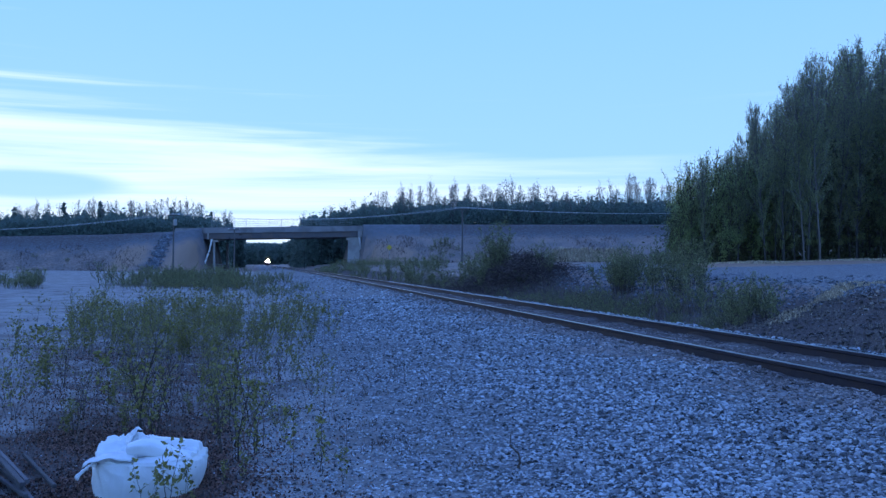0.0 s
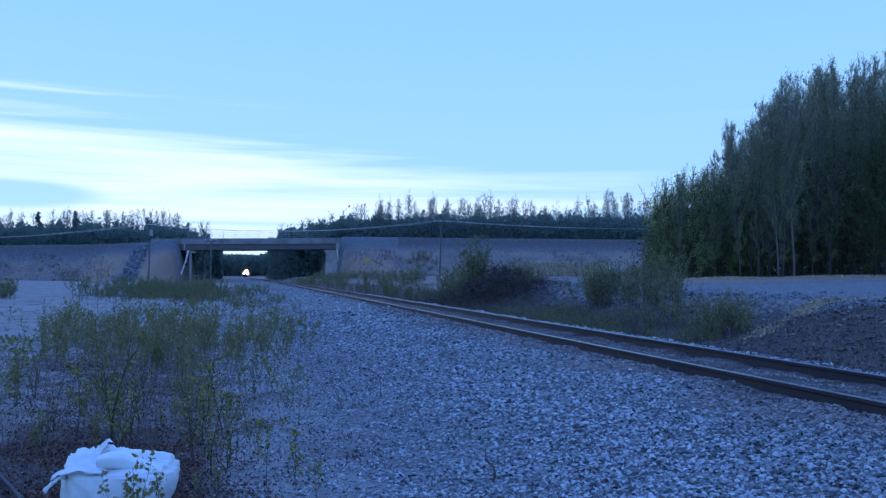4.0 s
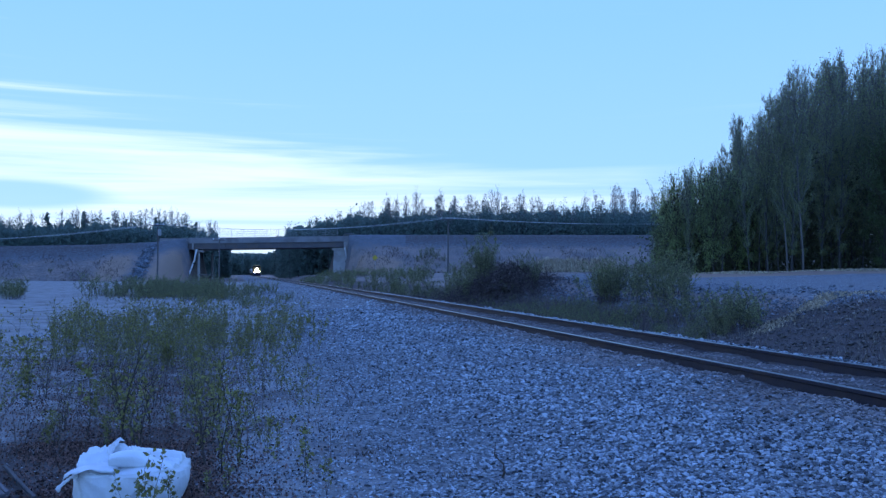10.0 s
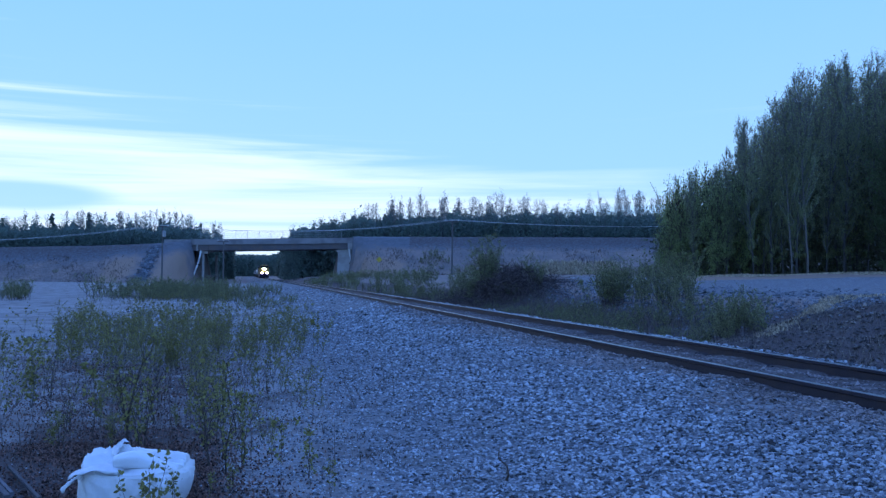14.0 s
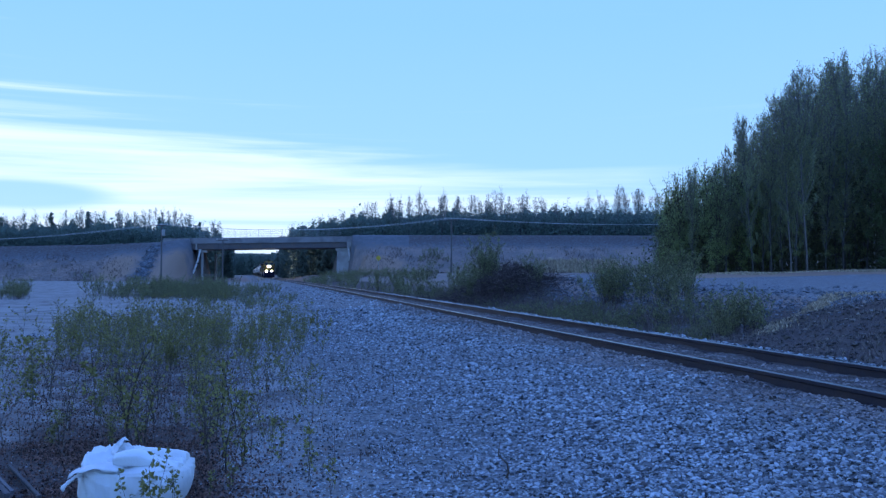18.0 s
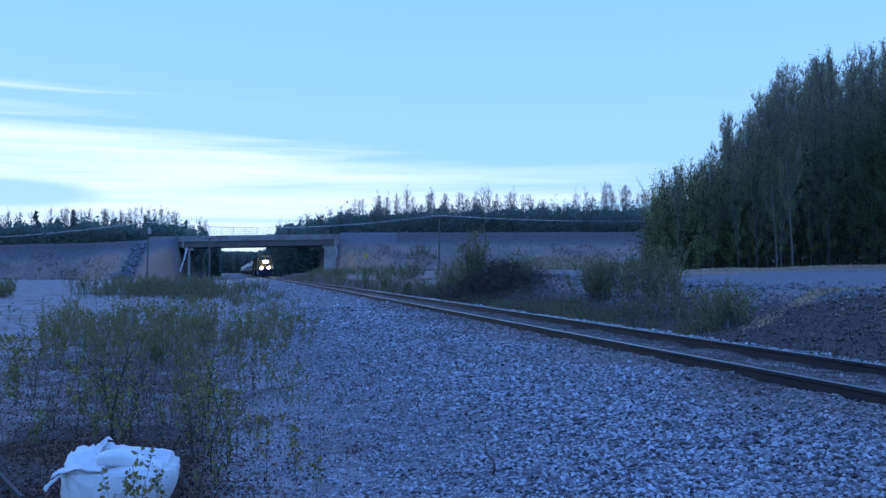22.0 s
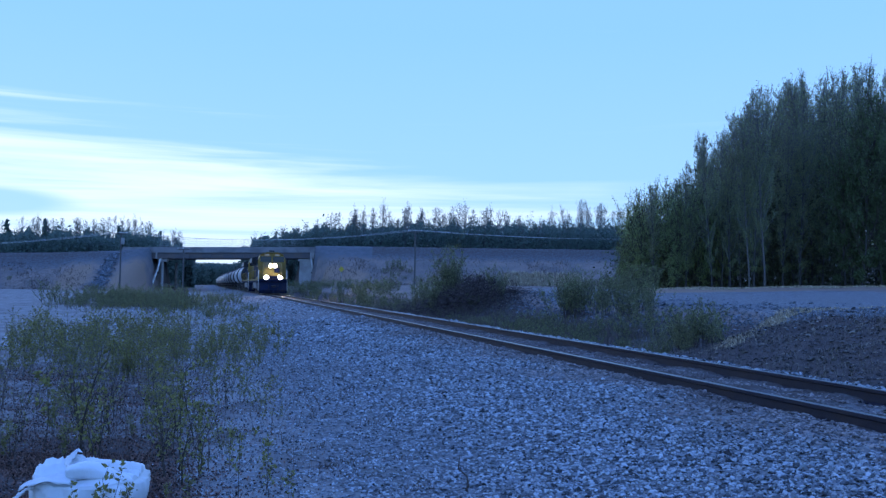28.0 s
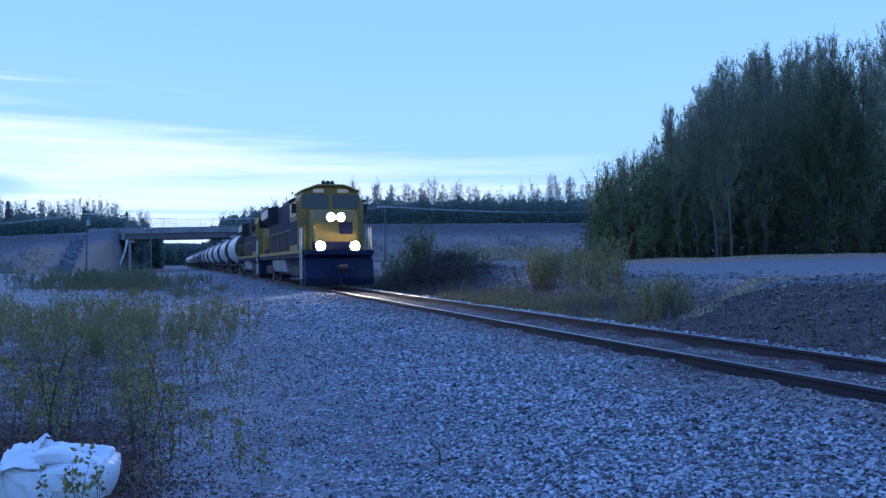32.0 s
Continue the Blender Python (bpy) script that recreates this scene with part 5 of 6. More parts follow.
    stone_field("bank_rocks", "rough grey rocks on the bank below the upper yard", M_ROCK, 9, np.stack([x, y, ground_height(x, y)], 1), s, 0.9)
    # clods on the earth mound
    n = 22000
    x, y = rng.uniform(5.5, 14, n), rng.uniform(11, 21.5, n)
    ok = (track_uv(x, y)[0] > 2.9) & (track_uv(x, y)[0] < 6.9)
    x, y = x[ok], y[ok]
    stone_field("earth_clods", "dark crumbly clods and debris on the earth mound", M_SOIL, 19, np.stack([x, y, ground_height(x, y)], 1), 0.017 * np.clip(rng.lognormal(0, 0.6, len(x)), 0.3, 3.5), 0.9)
    n = 7000
    x, y = rng.uniform(5.5, 14, n), rng.uniform(11, 21.5, n)
    ok = (track_uv(x, y)[0] > 2.7) & (track_uv(x, y)[0] < 6.9) & (wavy(x, y, 1.9) + 0.7 * wavy(y, x, 4.1) + 0.4 * rng.normal(size=n) > 0.15)
    x, y = x[ok], y[ok]
    stone_field("mound_rubble", "greyish lumps of turf and rubble on the earth mound", M_HAY, 32, np.stack([x, y, ground_height(x, y)], 1), 0.022 * np.clip(rng.lognormal(0, 0.6, len(x)), 0.3, 3.5), 0.8)
    # a few dark stones among the ballast
    n = 16
    x, y = np.concatenate([[2.27, 1.41, 1.33], rng.uniform(0.2, 5.5, n)]), np.concatenate([[6.6, 5.8, 5.85], rng.uniform(5.2, 12, n)])
    ok = track_uv(x, y)[0] < -1.8
    x, y = x[ok], y[ok]
    s = np.concatenate([[0.034, 0.04, 0.026], rng.uniform(0.018, 0.034, n)])[ok]
    stone_field("dark_stones", "single dark brown stones among the grey ballast", M_SOIL, 31, np.stack([x, y, ground_height(x, y) + 0.3 * s], 1), s, 0.9)
    # stone chute down the highway bank
    n = 1300
    w = rng.random(n)
    x = -59.6 + 1.4 * w + rng.normal(size=n) * (0.55 + 0.35 * w)
    y = ROAD_Y - 8 - 14.5 * w
    stone_field("stone_chute", "pale rip-rap chute down the highway bank", M_CHUTE, 10, np.stack([x, y, ground_height(x, y) + 0.05], 1), 0.2 * rng.lognormal(0, 0.3, n))


build_stones()


def blades(name, label, material, seed, spots, height, width, category="grass"):
    rng = np.random.default_rng(seed)
    n = len(spots)
    w = rng.uniform(0, 2 * math.pi, n)
    d = np.stack([np.cos(w), np.sin(w), np.zeros(n)], 1)
    lean = rng.normal(size=(n, 2)) * 0.4
    h = height * rng.uniform(0.4, 1.2, n)
    tip = spots + np.stack([lean[:, 0] * h, lean[:, 1] * h, h], 1)
    mid = (spots + tip) / 2 + np.array([0, 0, 0.12]) * h[:, None]
    v = np.stack([spots - d * width, spots + d * width, mid + d * width * 0.7, mid - d * width * 0.7, tip], 1).reshape(-1, 3)
    i = np.arange(n) * 5
    f = np.concatenate([np.stack([i, i + 1, i + 2, i + 3], 1)]).tolist() + np.stack([i + 3, i + 2, i + 4], 1).tolist()
    return tagged(part(name, (v.tolist(), f), material), label, category, kind="stuff")


def build_grass():
    rng = np.random.default_rng(12)

    def spread(n, a0, a1, u0, u1):
        a, u = rng.uniform(a0, a1, n), rng.uniform(u0, u1, n)
        x, y = spread_along(a, u)
        return np.stack([x, y, ground_height(x, y) - 0.01], 1)
    blades("ditch_grass", "dry brownish grass in the ditch beside the track", M_BRUSH, 13, spread(9000, 2, 60, 2.9, 8.4), 0.16, 0.006)
    blades("ditch_stalks", "dead brown stalks and shoots filling the ditch", M_BRUSH, 28, spread(15000, 14, 52, 2.6, 6.6), 0.36, 0.007)
    blades("green_ditch_grass", "thin green shoots in the ditch beside the track", M_BUSH, 14, spread(4200, 13, 60, 3.0, 7.0), 0.26, 0.008)
    # straw lying over the crest of the mound
    n = 6000
    w = rng.random(n)
    x = 7.5 + 3.1 * w + rng.normal(size=n) * 0.17
    y = 19.0 + 4.0 * w + rng.normal(size=n) * 0.2
    w2 = rng.random(n // 2)
    x = np.concatenate([x, 10.4 + 3.4 * w2 + rng.normal(size=n // 2) * 0.35])
    y = np.concatenate([y, 22.6 - 2.6 * w2 + rng.normal(size=n // 2) * 0.45])
    keep = wavy(x, y, 2.3) + 0.5 * rng.normal(size=len(x)) > -0.25
    x, y = x[keep], y[keep]
    blades("mound_straw", "pale dry straw over the crest of the earth mound", M_STRAW, 15, np.stack([x, y, ground_height(x, y)], 1), 0.07, 0.018)
    # twigs and dead stalks strewn over the mound
    n = 11000
    x, y = rng.uniform(5.5, 14, n), rng.uniform(11, 21.5, n)
    ok = (track_uv(x, y)[0] > 2.9) & (track_uv(x, y)[0] < 6.9) & (wavy(x, y, 1.7) > -0.3)
    x, y = x[ok], y[ok]
    blades("mound_debris", "dead stalks and twigs strewn over the earth mound", M_HAY, 24, np.stack([x, y, ground_height(x, y)], 1), 0.1, 0.006, "debris")
    n = 2200
    x, y = rng.uniform(22, 38, n), rng.uniform(172.5, 178.5, n)
    x = x + 0.7 * rng.normal(size=n)
    blades("bank_grass", "pale dry grass at the foot of the highway bank", M_STRAW, 16, np.stack([x, y, ground_height(x, y)], 1), 0.8, 0.09)
    n = 9000
    y = rng.uniform(53, 57, n)
    x = rng.uniform(0.2801, 0.7901, n) * y
    blades("verge_grass", "dry tan grass along the edge of the wood", M_STRAW, 18, np.stack([x, y, ground_height(x, y)], 1), 0.09, 0.035)
    n = 9000
    x, y = rng.uniform(-17, 62, n), rng.uniform(171.5, 184, n)
    keep = (wavy(x, y, 0.31) + 0.6 * wavy(y, x, 0.9) + 0.5 * rng.normal(size=n) > 0.55)
    x, y = x[keep], y[keep]
    blades("bank_tufts", "brown dead weeds in patches on the highway bank", M_BRUSH, 29, np.stack([x, y, ground_height(x, y)], 1), 0.55, 0.05)
    n = 6000
    x, y = rng.uniform(-110, -60, n), rng.uniform(172, 185, n)
    keep = (wavy(x, y, 0.27) + 0.6 * wavy(y, x, 0.8) + 0.5 * rng.normal(size=n) > 0.5)
    x, y = x[keep], y[keep]
    blades("bank_tufts", "brown dead weeds in patches on the highway bank", M_BRUSH, 30, np.stack([x, y, ground_height(x, y)], 1), 0.5, 0.05)
    # leaf litter under the saplings
    n = 30000
    y = 4.9 + 12 * rng.random(n) ** 1.7 + 0.5 * rng.normal(size=n)
    x = (-0.35 + rng.normal(size=n) * 0.1) * y
    # thickest behind the bag
    y2 = rng.uniform(5.3, 8.2, 16000)
    x2 = (-0.37 + rng.normal(size=16000) * 0.065) * y2
    patchy = wavy(x2, y2, 1.9) + 0.4 * rng.normal(size=16000) > -0.25
    x, y = np.concatenate([x, x2[patchy]]), np.concatenate([y, y2[patchy]])
    c = np.stack([x, y, ground_height(x, y) + 0.015], 1)
    tagged(part("leaf_litter", leaf_quads(c, 0.018, rng, 0.0, 1.4), M_LITTER), "brown fallen leaves and twigs under the saplings", "leaf litter", kind="stuff")
    n = 800
    y = 7 + 14 * rng.random(n)
    x = (-0.3 + rng.normal(size=n) * 0.11) * y
    blades("yard_stalks", "thin dead stalks among the saplings", M_BRUSH, 17, np.stack([x, y, ground_height(x, y)], 1), 0.38, 0.004)
    # low weeds scattered on the gravel
    tufts = []
    for _ in range(26):
        ty = rng.uniform(5.2, 13.0)
        tx = rng.uniform(-0.12, 0.06) * ty
        m = int(rng.integers(12, 34))
        k = rng.uniform(0.04, 0.13)
        tufts.append(np.stack([tx + rng.normal(size=m) * k, ty + rng.normal(size=m) * k, np.zeros(m)], 1))
    c = np.concatenate(tufts)
    c[:, 2] = ground_height(c[:, 0], c[:, 1])
    blades("gravel_weeds", "small dull brownish weeds growing through the gravel", M_BRUSH, 27, c, 0.045, 0.005, "weeds")
    # brush heap
    sticks = []
    r2 = random.Random(3)
    for _ in range(3400):
        x, y = r2.gauss(3.3, 1.4), r2.gauss(42, 1.4)
        z = gz(x, y) + r2.random() * 1.1 * math.exp(-((x - 3.4) / 2.2) ** 2)
        d = Vector((r2.gauss(0, 1), r2.gauss(0, 1), r2.gauss(0.15, 0.5))).normalized() * r2.uniform(0.2, 0.8)
        sticks.append(rod([(x, y, z), (x + d.x * 0.5, y + d.y * 0.5, z + d.z * 0.5 + 0.05), (x + d.x, y + d.y, z + d.z)], [0.011, 0.008, 0.004], 3))
    tagged(part("brush_heap", merge(sticks), M_HEAP), "dark heap of dead branches beside the track", "brush heap", kind="stuff")


build_grass()


# ---- white bulk bag ----
def build_bag():
    bx, by = -2.045, 6.1
    z0 = gz(bx, by) - 0.03
    t = thing("bulk_bag", "full white woven bulk bag with crumpled folded top", "bag", at=Matrix.Translation((bx, by, z0)) @ Matrix.Rotation(0.1, 4, "Z"))
    n, rows = 168, 78
    half, shoulder, crown = 0.405, 0.265, 0.29

    def ridged(v):
        return 1 - 2 * abs(noise.noise(v))

    rnd = random.Random(21)
    creases = [(rnd.uniform(0, math.pi), rnd.uniform(-0.25, 0.25), rnd.choice((-1, 1)) * rnd.uniform(0.1, 0.24)) for _ in range(11)]
    tucks = [(rnd.uniform(0, math.pi), rnd.uniform(-0.3, 0.3), rnd.choice((-1, 1)) * rnd.uniform(0.05, 0.11)) for _ in range(16)]

    hang = [(rnd.uniform(-0.36, 0.36), rnd.uniform(-0.9, 0.9), rnd.uniform(0.010, 0.022)) for _ in range(11)]

    def folded(x, y, lines, blur):
        return sum(k * (math.sqrt((math.cos(w) * x + math.sin(w) * y - c) ** 2 + blur) - 0.16) for w, c, k in lines)

    grid = [(0.1 * i, 0.1 * j) for i in range(-4, 5) for j in range(-4, 5)]
    level = np.linalg.lstsq(np.array([(1, x, y) for x, y in grid]), np.array([folded(x, y, creases, 0.00006) for x, y in grid]), rcond=None)[0]

    def cap(x, y):
        """The crumpled top: a gathered knot, folds that fan out of it, and a rolled sheet with pinched creases."""
        dx, dy = x + 0.10, y + 0.02
        d, w = math.hypot(dx, dy), math.atan2(dy, dx)
        bunch = 1 / (1 + math.exp((x - 0.02) * 18))
        h = 0.7 * (folded(x, y, creases, 0.00006) - float(level[0] + level[1] * x + level[2] * y)) * (0.3 + 0.7 * bunch)
        # the rolled sheet behind and the pinched creases that run from the knot under it
        h += 0.07 * math.exp(-((y - 0.05) / 0.16) ** 2) * float(np.interp(x, [-0.4, -0.25, -0.1, 0.12, 0.36], [0.3, 0.8, 1.0, 0.8, 0.45]))
        for off, slope, deep, thin in ((0.16, 0.22, 0.055, 0.022), (0.07, -0.12, 0.035, 0.016), (0.245, 0.05, 0.03, 0.018)):
            line = y + off - slope * x - 0.02 * math.sin(x * 9 + off * 30)
            h -= deep * math.exp(-(line / thin) ** 2) * (1 - 0.6 * bunch)
            h += 0.5 * deep * math.exp(-((line - 2.4 * thin) / (2 * thin)) ** 2) * (1 - 0.6 * bunch)
        h += 0.055 * max(0, 1 - d / 0.09)
        # gathers that fan out of the knot, and crumpling
        fan = 1 - abs(math.sin(w * 4.5 + 1.6 * noise.noise(Vector((x * 6, y * 6, 2.0)))))
        h += 0.04 * (fan ** 1.5 - 0.35) * math.exp(-((d - 0.13) / 0.16) ** 2) * (0.25 + 0.75 * bunch)
        warp = noise.noise(Vector((x * 4, y * 4, 9.0))) * 0.12
        h += (0.022 * ridged(Vector((x * 5 + warp * 9, y * 9, 5.1))) + 0.005 * ridged(Vector((x * 13, y * 12 + warp * 20, 7.7)))) * (0.45 + 0.75 * bunch)
        return max(-0.02, h)
    vs, fs = [], []
    for j in range(rows + 1):
        w = j / rows
        for i in range(n):
            a = 2 * math.pi * i / n
            ca, sa = math.cos(a), math.sin(a)
            q = (abs(ca) ** 3.4 + abs(sa) ** 3.4) ** (-1 / 3.4)
            if w < 0.5:
                s = w / 0.5
                rr = half * (0.965 + 0.05 * math.sin(math.pi * min(1, s * 1.05)) - 0.02 * s)
                z = shoulder * s
                p = Vector((ca * q * rr, sa * q * rr, z))
                out = 0.010 * noise.noise(Vector((p.x * 4, p.y * 4, p.z * 3)))
                out += 0.009 * ridged(Vector((p.x * 5, p.y * 5, p.z * 9 + p.x * 5))) * (0.2 + s)
                out += 0.7 * folded(p.x - p.y, p.z - 0.12, tucks, 0.00004) * (0.3 + 0.7 * s)
                out -= 0.012 * max(0, ridged(Vector((p.x * 9, p.y * 9, p.z * 2.2 + 8))) - 0.72) / 0.28
                # folds of the cloth that hang from the gathered top
                across = p.x if abs(p.y) > abs(p.x) else p.y
                for at, slope, deep in hang:
                    off = across - at - slope * (shoulder - p.z)
                    out += deep * (math.exp(-(off / 0.02) ** 2) - 0.5 * math.exp(-((off - 0.04) / 0.03) ** 2)) * s ** 1.3
                p += Vector((ca, sa, 0)) * out
            else:
                k = (w - 0.5) / 0.5
                rr = half * 0.945 * math.cos(k * math.pi / 2) ** 0.55 if k < 1 else 0.0
                z = shoulder + (crown - shoulder) * math.sin(k * math.pi / 2) ** 0.6
                p = Vector((ca * q * rr, sa * q * rr, z))
                p.z += cap(p.x, p.y) * min(1, k * 4)
                p += Vector((ca, sa, 0)) * 0.02 * ridged(Vector((ca * 3, sa * 3, k * 3))) * (1 - k) * min(1, k * 5)
            vs.append(tuple(p))
    for j in range(rows):
        for i in range(n):
            fs.append((j * n + i, j * n + (i + 1) % n, (j + 1) * n + (i + 1) % n, (j + 1) * n + i))
    smooth(part("bag_body", (vs, fs), M_BAG, t))

    def cloth(name, label, centre, size, turn, tilt, seed, curl):
        """A crumpled tongue of bag cloth."""
        v, f = [], []
        m = 14
        for i in range(m + 1):
            for k in range(m + 1):
                s, u = i / m, k / m - 0.5
                wd = size[1] * (1 - 0.55 * s)
                v.append((s * size[0], u * wd, curl * math.sin(s * 2.6) + 0.022 * ridged(Vector((s * 3.5, u * 7, seed))) - 0.05 * u * u * 4 * size[1]))
        for i in range(m):
            for k in range(m):
                a = i * (m + 1) + k
                f.append((a, a + 1, a + m + 2, a + m + 1))
        ob = part(name, (v, f), M_BAG, t, label)
        ob.matrix_basis = Matrix.Translation(centre) @ Matrix.Rotation(turn, 4, "Z") @ Matrix.Rotation(tilt, 4, "Y")
        mod = ob.modifiers.new("cloth", "SOLIDIFY")
        mod.thickness = 0.0035
        return smooth(ob)
    cloth("spout", "twisted filling spout", (-0.16, -0.06, 0.335), (0.14, 0.12), 0.5, -0.75, 1.0, 0.02)
    cloth("top_fold", "folded-over flap", (-0.37, -0.27, 0.27), (0.34, 0.32), -0.2, 0.02, 2.0, 0.04)
    # the rolled edge of the top sheet, and the gathered pleats at its end
    rv, rf, sides, steps = [], [], 20, 30
    for i in range(steps + 1):
        k = i / steps
        mid = Vector((-0.10 + 0.47 * k, -0.285 + 0.05 * math.sin(k * 3.0), 0.345 - 0.065 * k ** 1.6 + 0.012 * math.sin(k * 5)))
        rad = 0.066 * (0.6 + 0.4 * math.sin(math.pi * min(1, k * 1.25 + 0.12))) * (1 if k < 0.93 else 1 - (k - 0.93) * 8)
        for q in range(sides):
            w = 2 * math.pi * q / sides
            dent = 1 + 0.10 * ridged(Vector((k * 2.2, math.cos(w) * 1.4, math.sin(w) * 1.4 + 3))) + 0.05 * math.sin(w * 3 + k * 6)
            rv.append(tuple(mid + Vector((0, math.cos(w) * rad * 1.35 * dent, math.sin(w) * rad * 0.8 * dent))))
    for i in range(steps):
        for q in range(sides):
            a, b = i * sides + q, i * sides + (q + 1) % sides
            rf.append((a, a + sides, b + sides, b))
    rf += [tuple(range(sides)), tuple(range(steps * sides, (steps + 1) * sides))[::-1]]
    smooth(part("rolled_edge", (rv, rf), M_BAG, t, "rolled edge of the folded top"))
    for k in range(4):
        x0, z0p = 0.235 + 0.045 * k, 0.285 - 0.012 * k
        pts = [(x0, -0.30 + 0.012 * k, z0p), (x0 - 0.035, -0.365, z0p - 0.035), (x0 - 0.075, -0.392, z0p - 0.085), (x0 - 0.10, -0.398, z0p - 0.14)]
        smooth(part("pleat", rod(pts, [0.014, 0.02, 0.014, 0.004], 8), M_BAG, t, "pinched pleat of cloth"))
    cloth("lifting_loop", "loose webbing loop", (-0.33, -0.3, 0.25), (0.17, 0.06), 3.6, 0.55, 4.0, 0.012)
    t.scale = (0.87, 0.87, 1.0)


build_bag()


def build_scraps():
    rnd = random.Random(2)
    t = thing("timber_pile", "small heap of grey weathered boards and sticks", "timber pile")
    for i in range(11):
        k = (i % 6 - 2.5) * 0.075 + rnd.uniform(-0.02, 0.02)
        x0, y0 = -3.2 + 0.82 * k + rnd.uniform(-0.05, 0.05), 6.3 + 0.57 * k + rnd.uniform(-0.08, 0.08)
        z = gz(x0, y0) + 0.02 + (i // 6) * 0.06 + rnd.uniform(0, 0.03)
        w = -0.96 + rnd.uniform(-0.13, 0.13)
        ln = rnd.uniform(1.0, 1.5)
        half = rnd.choice((0.011, 0.014, 0.02))
        bm = box(-ln / 2, ln / 2, -half, half, 0, 0.024, 0.003)
        bmesh.ops.transform(bm, matrix=Matrix.Translation((x0, y0, z)) @ Matrix.Rotation(w, 4, "Z") @ Matrix.Rotation(rnd.uniform(-0.06, 0.06), 4, "Y"), verts=bm.verts)
        part("board", bm, M_PLANK, t)
    x, y = 0.52, 6.35
    z = gz(x, y)
    tagged(part("curved_root", rod([(x, y, z - 0.05), (x + 0.04, y - 0.02, z + 0.06), (x + 0.03, y + 0.0, z + 0.12), (x - 0.03, y + 0.03, z + 0.17), (x - 0.02, y + 0.06, z + 0.26)], [0.008, 0.009, 0.007, 0.006, 0.003], 6), M_TWIG), "thin dark curved root sticking out of the gravel", "root")
    # yellow sign on the bank and a rail under the bridge
    s = thing("warning_sign", "small yellow diamond sign on a thin post below the bridge", "sign")
    x, y = -10.8, 175.0
    z = float(deck_line(x)) - 4.85
    part("post", rod([(x, y, gz(x, y) - 0.2), (x, y, z + 0.3)], 0.04, 6), M_FENCE, s)
    part("sign_plate", prism([(x - 0.58, z), (x, z - 0.58), (x + 0.58, z), (x, z + 0.58)], "y", y - 0.085, y - 0.055), M_SIGN, s)
    b = thing("barrier", "pale wooden barrier beside the track under the bridge", "barrier")
    x0, x1 = -47.02, -44.21
    for x in (x0, (x0 + x1) / 2, x1):
        part("post", box(x - 0.1, x + 0.1, 179.9, 180.1, gz(x, 180) - 0.2, 1.5, 0.01), M_POLE, b)
    part("top_rail", box(x0 - 0.2, x1 + 0.2, 179.8, 179.9, 1.25, 1.42, 0.01), M_POLE, b)


build_scraps()


# ---- train ----
def loco_lamp(parent, x, y, z, r, facing):
    h = part("lamp_housing", rod([(x - 0.1, y, z), (x + 0.03, y, z)], r * 1.25, 14), M_BLACK, parent)
    part("lamp_lens", rod([(x + 0.031, y, z), (x + 0.06, y, z)], [r, r * 0.8], 14), M_LAMP if facing else M_GLASS, h, "bright warm headlight" if facing else "")


